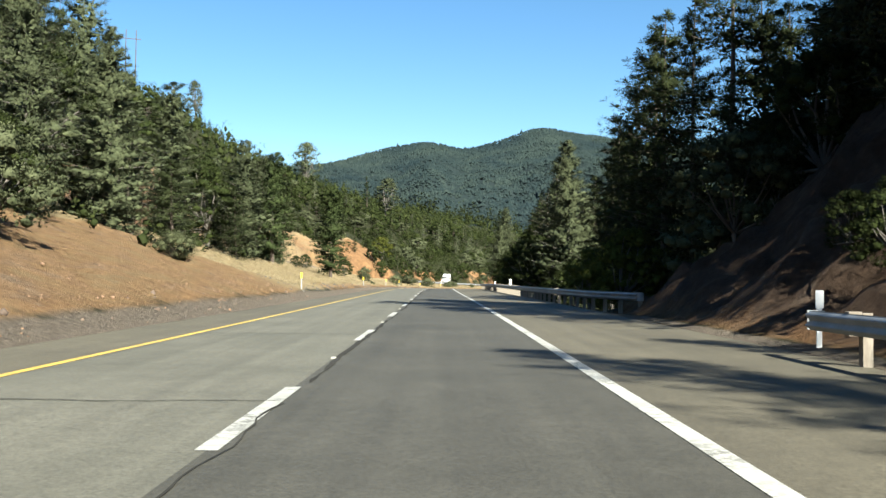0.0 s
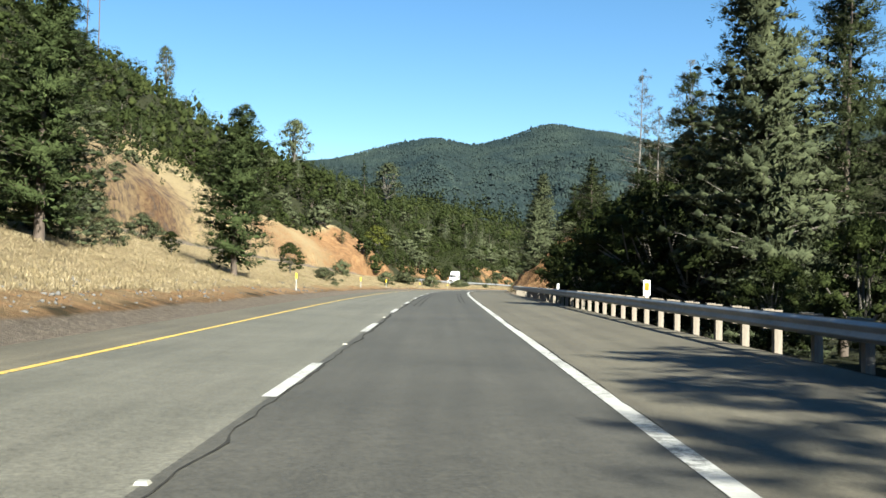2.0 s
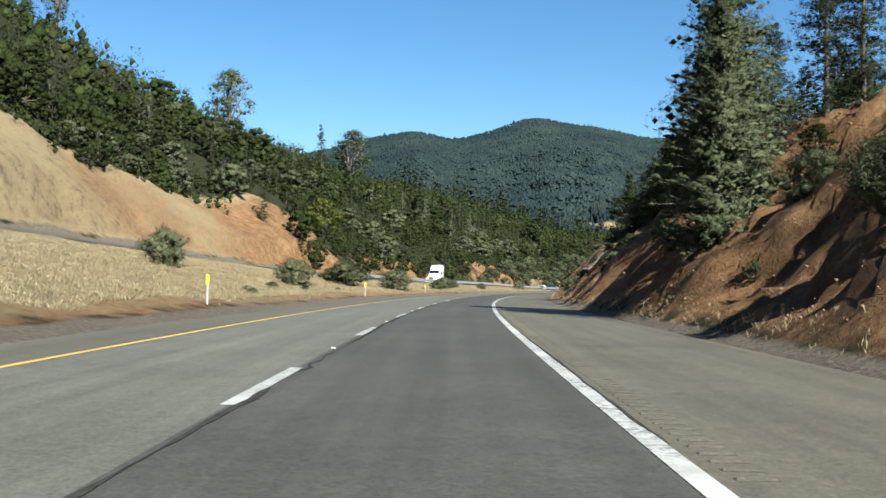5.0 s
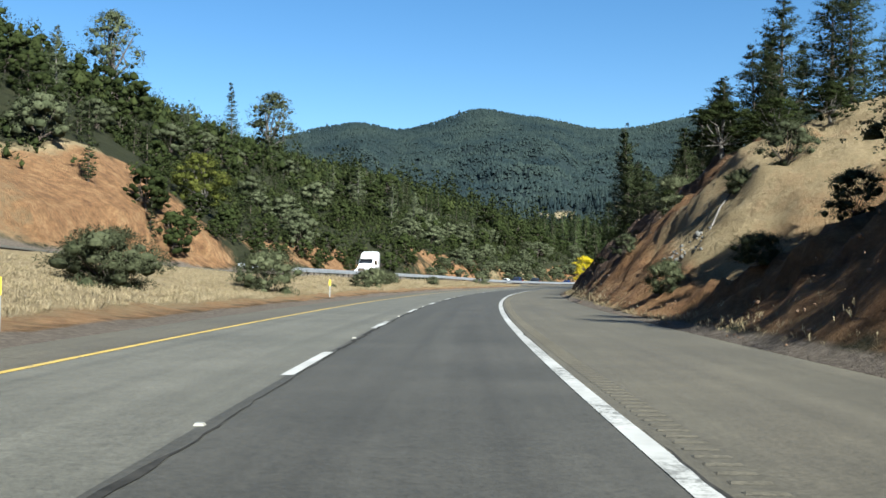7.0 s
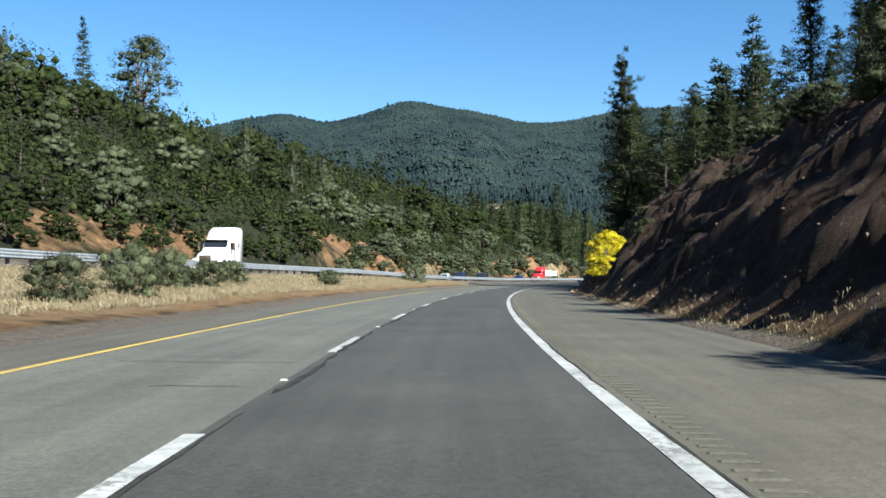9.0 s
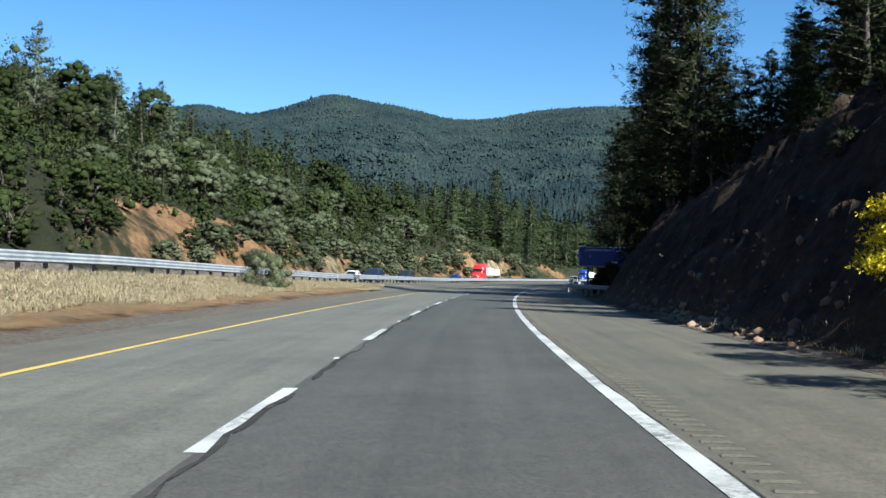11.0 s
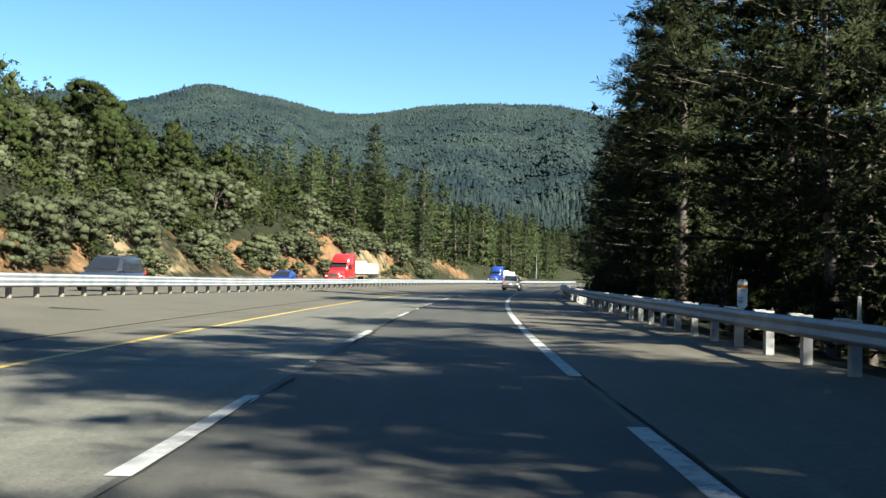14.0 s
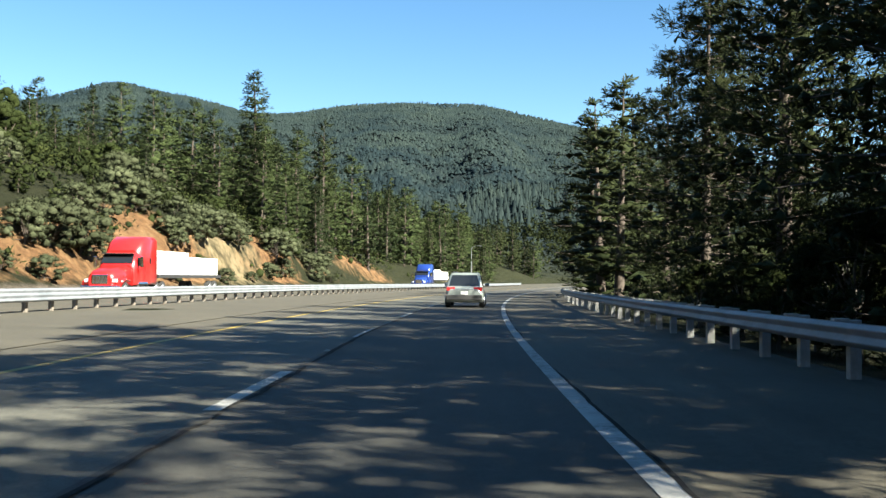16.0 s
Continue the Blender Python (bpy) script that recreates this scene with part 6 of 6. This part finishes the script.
drive(car("silver-green crossover seen from behind in the driving lane", "silver_green"), 509, -0.05, 0.006)


def oncoming(ob, s, lane):
    o, z, far = opp_line(s)
    d = -4.2 if lane == 0 else -8.0
    drive(ob, s, o + d, z + 0.022 - d / 12 * (far - z), True)


oncoming(car("dark blue oncoming sport utility car on the opposite carriageway", "navy", 4.8, 1.9, 1.75), 434, 0)
oncoming(car("white oncoming sedan on the opposite carriageway", "white", 4.6, 1.8, 1.45, 0.27, 0.14, False, False), 438, 1)
oncoming(car("black oncoming pickup-sized car on the opposite carriageway", "black", 5.0, 1.95, 1.8), 452, 0)
oncoming(car("blue oncoming sedan on the opposite carriageway", "blue", 4.6, 1.8, 1.45, 0.27, 0.14, False, False), 486, 0)


def truck(label, colour, load):
    """A long-nosed highway tractor, its front towards +y, with or without a loaded flatbed."""
    root = tagged(new("truck"), label, "truck")
    paint_ = BODY[colour]
    part("frame", (box(bmesh.new(), -0.45, 0.45, -4.2, 3.4, 0.6, 0.95, 0.03), M["black_trim"]), root)
    part("hood", (loft([(1.1, outline(1.05, 0.75, 2.0, 0.08, 0.25)), (2.4, outline(0.98, 0.72, 1.8, 0.08, 0.25)), (3.3, outline(0.85, 0.7, 1.62, 0.08, 0.22)), (3.55, outline(0.7, 0.74, 1.45, 0.08, 0.2))]), paint_), root)
    part("cab", (loft([(-0.4, outline(1.22, 0.75, 2.75, 0.05, 0.2)), (0.5, outline(1.22, 0.75, 2.8, 0.05, 0.2)), (1.0, outline(1.18, 0.75, 2.45, 0.06, 0.2)), (1.3, outline(1.12, 0.75, 2.0, 0.06, 0.2))]), paint_), root)
    part("sleeper", (loft([(-2.2, outline(1.24, 0.8, 3.85, 0.05, 0.2)), (-0.9, outline(1.24, 0.8, 3.85, 0.05, 0.22)), (-0.2, outline(1.2, 0.8, 3.6, 0.05, 0.25)), (0.45, outline(1.1, 1.2, 2.95, 0.06, 0.25))]), paint_), root)
    v = [(-1.0, 1.22, 2.08), (1.0, 1.22, 2.08), (0.95, 0.78, 2.66), (-0.95, 0.78, 2.66)]
    part("windscreen", mesh_of("windscreen", [(a, b + 0.05, c + 0.05) for a, b, c in v] + v, [(0, 1, 2, 3), (7, 6, 5, 4), (0, 4, 5, 1), (1, 5, 6, 2), (2, 6, 7, 3), (3, 7, 4, 0)], M["car_glass"]), root)
    part("sun_visor", (box(bmesh.new(), -1.02, 1.02, 0.75, 1.1, 2.7, 2.76, 0.02), M["black_trim"]), root)
    part("grille", (box(bmesh.new(), -0.5, 0.5, 3.4, 3.6, 0.85, 1.42, 0.05), M["chrome"]), root)
    for i in range(5):
        part("grille_bar", (box(bmesh.new(), -0.4 + 0.19 * i, -0.36 + 0.19 * i, 3.6, 3.615, 0.9, 1.38), M["black_trim"]), root)
    part("bumper", (box(bmesh.new(), -1.18, 1.18, 3.3, 3.7, 0.35, 0.75, 0.06), paint_ if colour == "white" else M["chrome"]), root)
    for side in (-1, 1):
        part("side_window", (box(bmesh.new(), -0.02, 0.02, 0.0, 0.85, 1.95, 2.5, 0.02), M["car_glass"]), root, at=pose(side * 1.215, 0, 0))
        part("sleeper_window", (box(bmesh.new(), -0.02, 0.02, -1.2, -0.9, 2.1, 2.5, 0.02), M["car_glass"]), root, at=pose(side * 1.235, 0, 0))
        part("mirror", (box(bmesh.new(), -0.1, 0.1, -0.06, 0.06, -0.35, 0.35, 0.03), M["chrome"]), root, at=pose(side * 1.5, 0.95, 2.2))
        part("mirror_arm", (box(bmesh.new(), -0.2, 0.2, -0.02, 0.02, -0.02, 0.02), M["black_trim"]), root, at=pose(side * 1.3, 0.95, 2.4))
        part("head_lamp", (box(bmesh.new(), -0.16, 0.16, -0.1, 0.06, -0.1, 0.1, 0.03), M["head_lamp"]), root, at=pose(side * 0.85, 3.42, 1.05))
        part("mudguard", (loft([(1.9, outline(0.24, 0.95, 1.1, 0.02, 0.05)), (2.6, outline(0.26, 1.0, 1.25, 0.02, 0.08)), (3.3, outline(0.24, 0.7, 1.05, 0.02, 0.05))]), paint_), root, at=pose(side * 0.98, 0, 0))
        part("fuel_tank", (box(bmesh.new(), -0.3, 0.3, -0.9, 0.7, 0.45, 1.0, 0.15), M["chrome"]), root, at=pose(side * 0.95, 0, 0))
        for yy, xx in ((2.6, 1.0), (-2.6, 0.92), (-3.7, 0.92)):
            wheel(root, side * xx, yy, 0.5, 0.34)
    if load:
        part("trailer_deck", (box(bmesh.new(), -1.28, 1.28, -15.5, -2.5, 1.2, 1.42, 0.03), M["black_trim"]), root)
        for y0, y1, zz in ((-8.2, -2.7, 3.0), (-14.8, -8.5, 2.7)):
            cargo = part("cargo_pack", (box(bmesh.new(), -1.22, 1.22, y0, y1, 1.43, zz, 0.06), M["marker_white"]), root, "white wrapped cargo")
            part("strap", (box(bmesh.new(), -1.226, 1.226, y0 + 0.05, y1 - 0.05, (1.43 + zz) / 2 - 0.02, (1.43 + zz) / 2 + 0.02), M["rail_post"]), cargo)
        for side in (-1, 1):
            for yy in (-13.2, -14.4):
                wheel(root, side * 1.0, yy, 0.5, 0.34)
    return root


oncoming(truck("white highway tractor without trailer on the opposite carriageway", "white", False), 338, 0)
oncoming(truck("red highway truck hauling white wrapped flatbed cargo", "red", True), 520, 1)
oncoming(truck("blue highway truck hauling pale flatbed cargo", "blue", True), 610, 0)
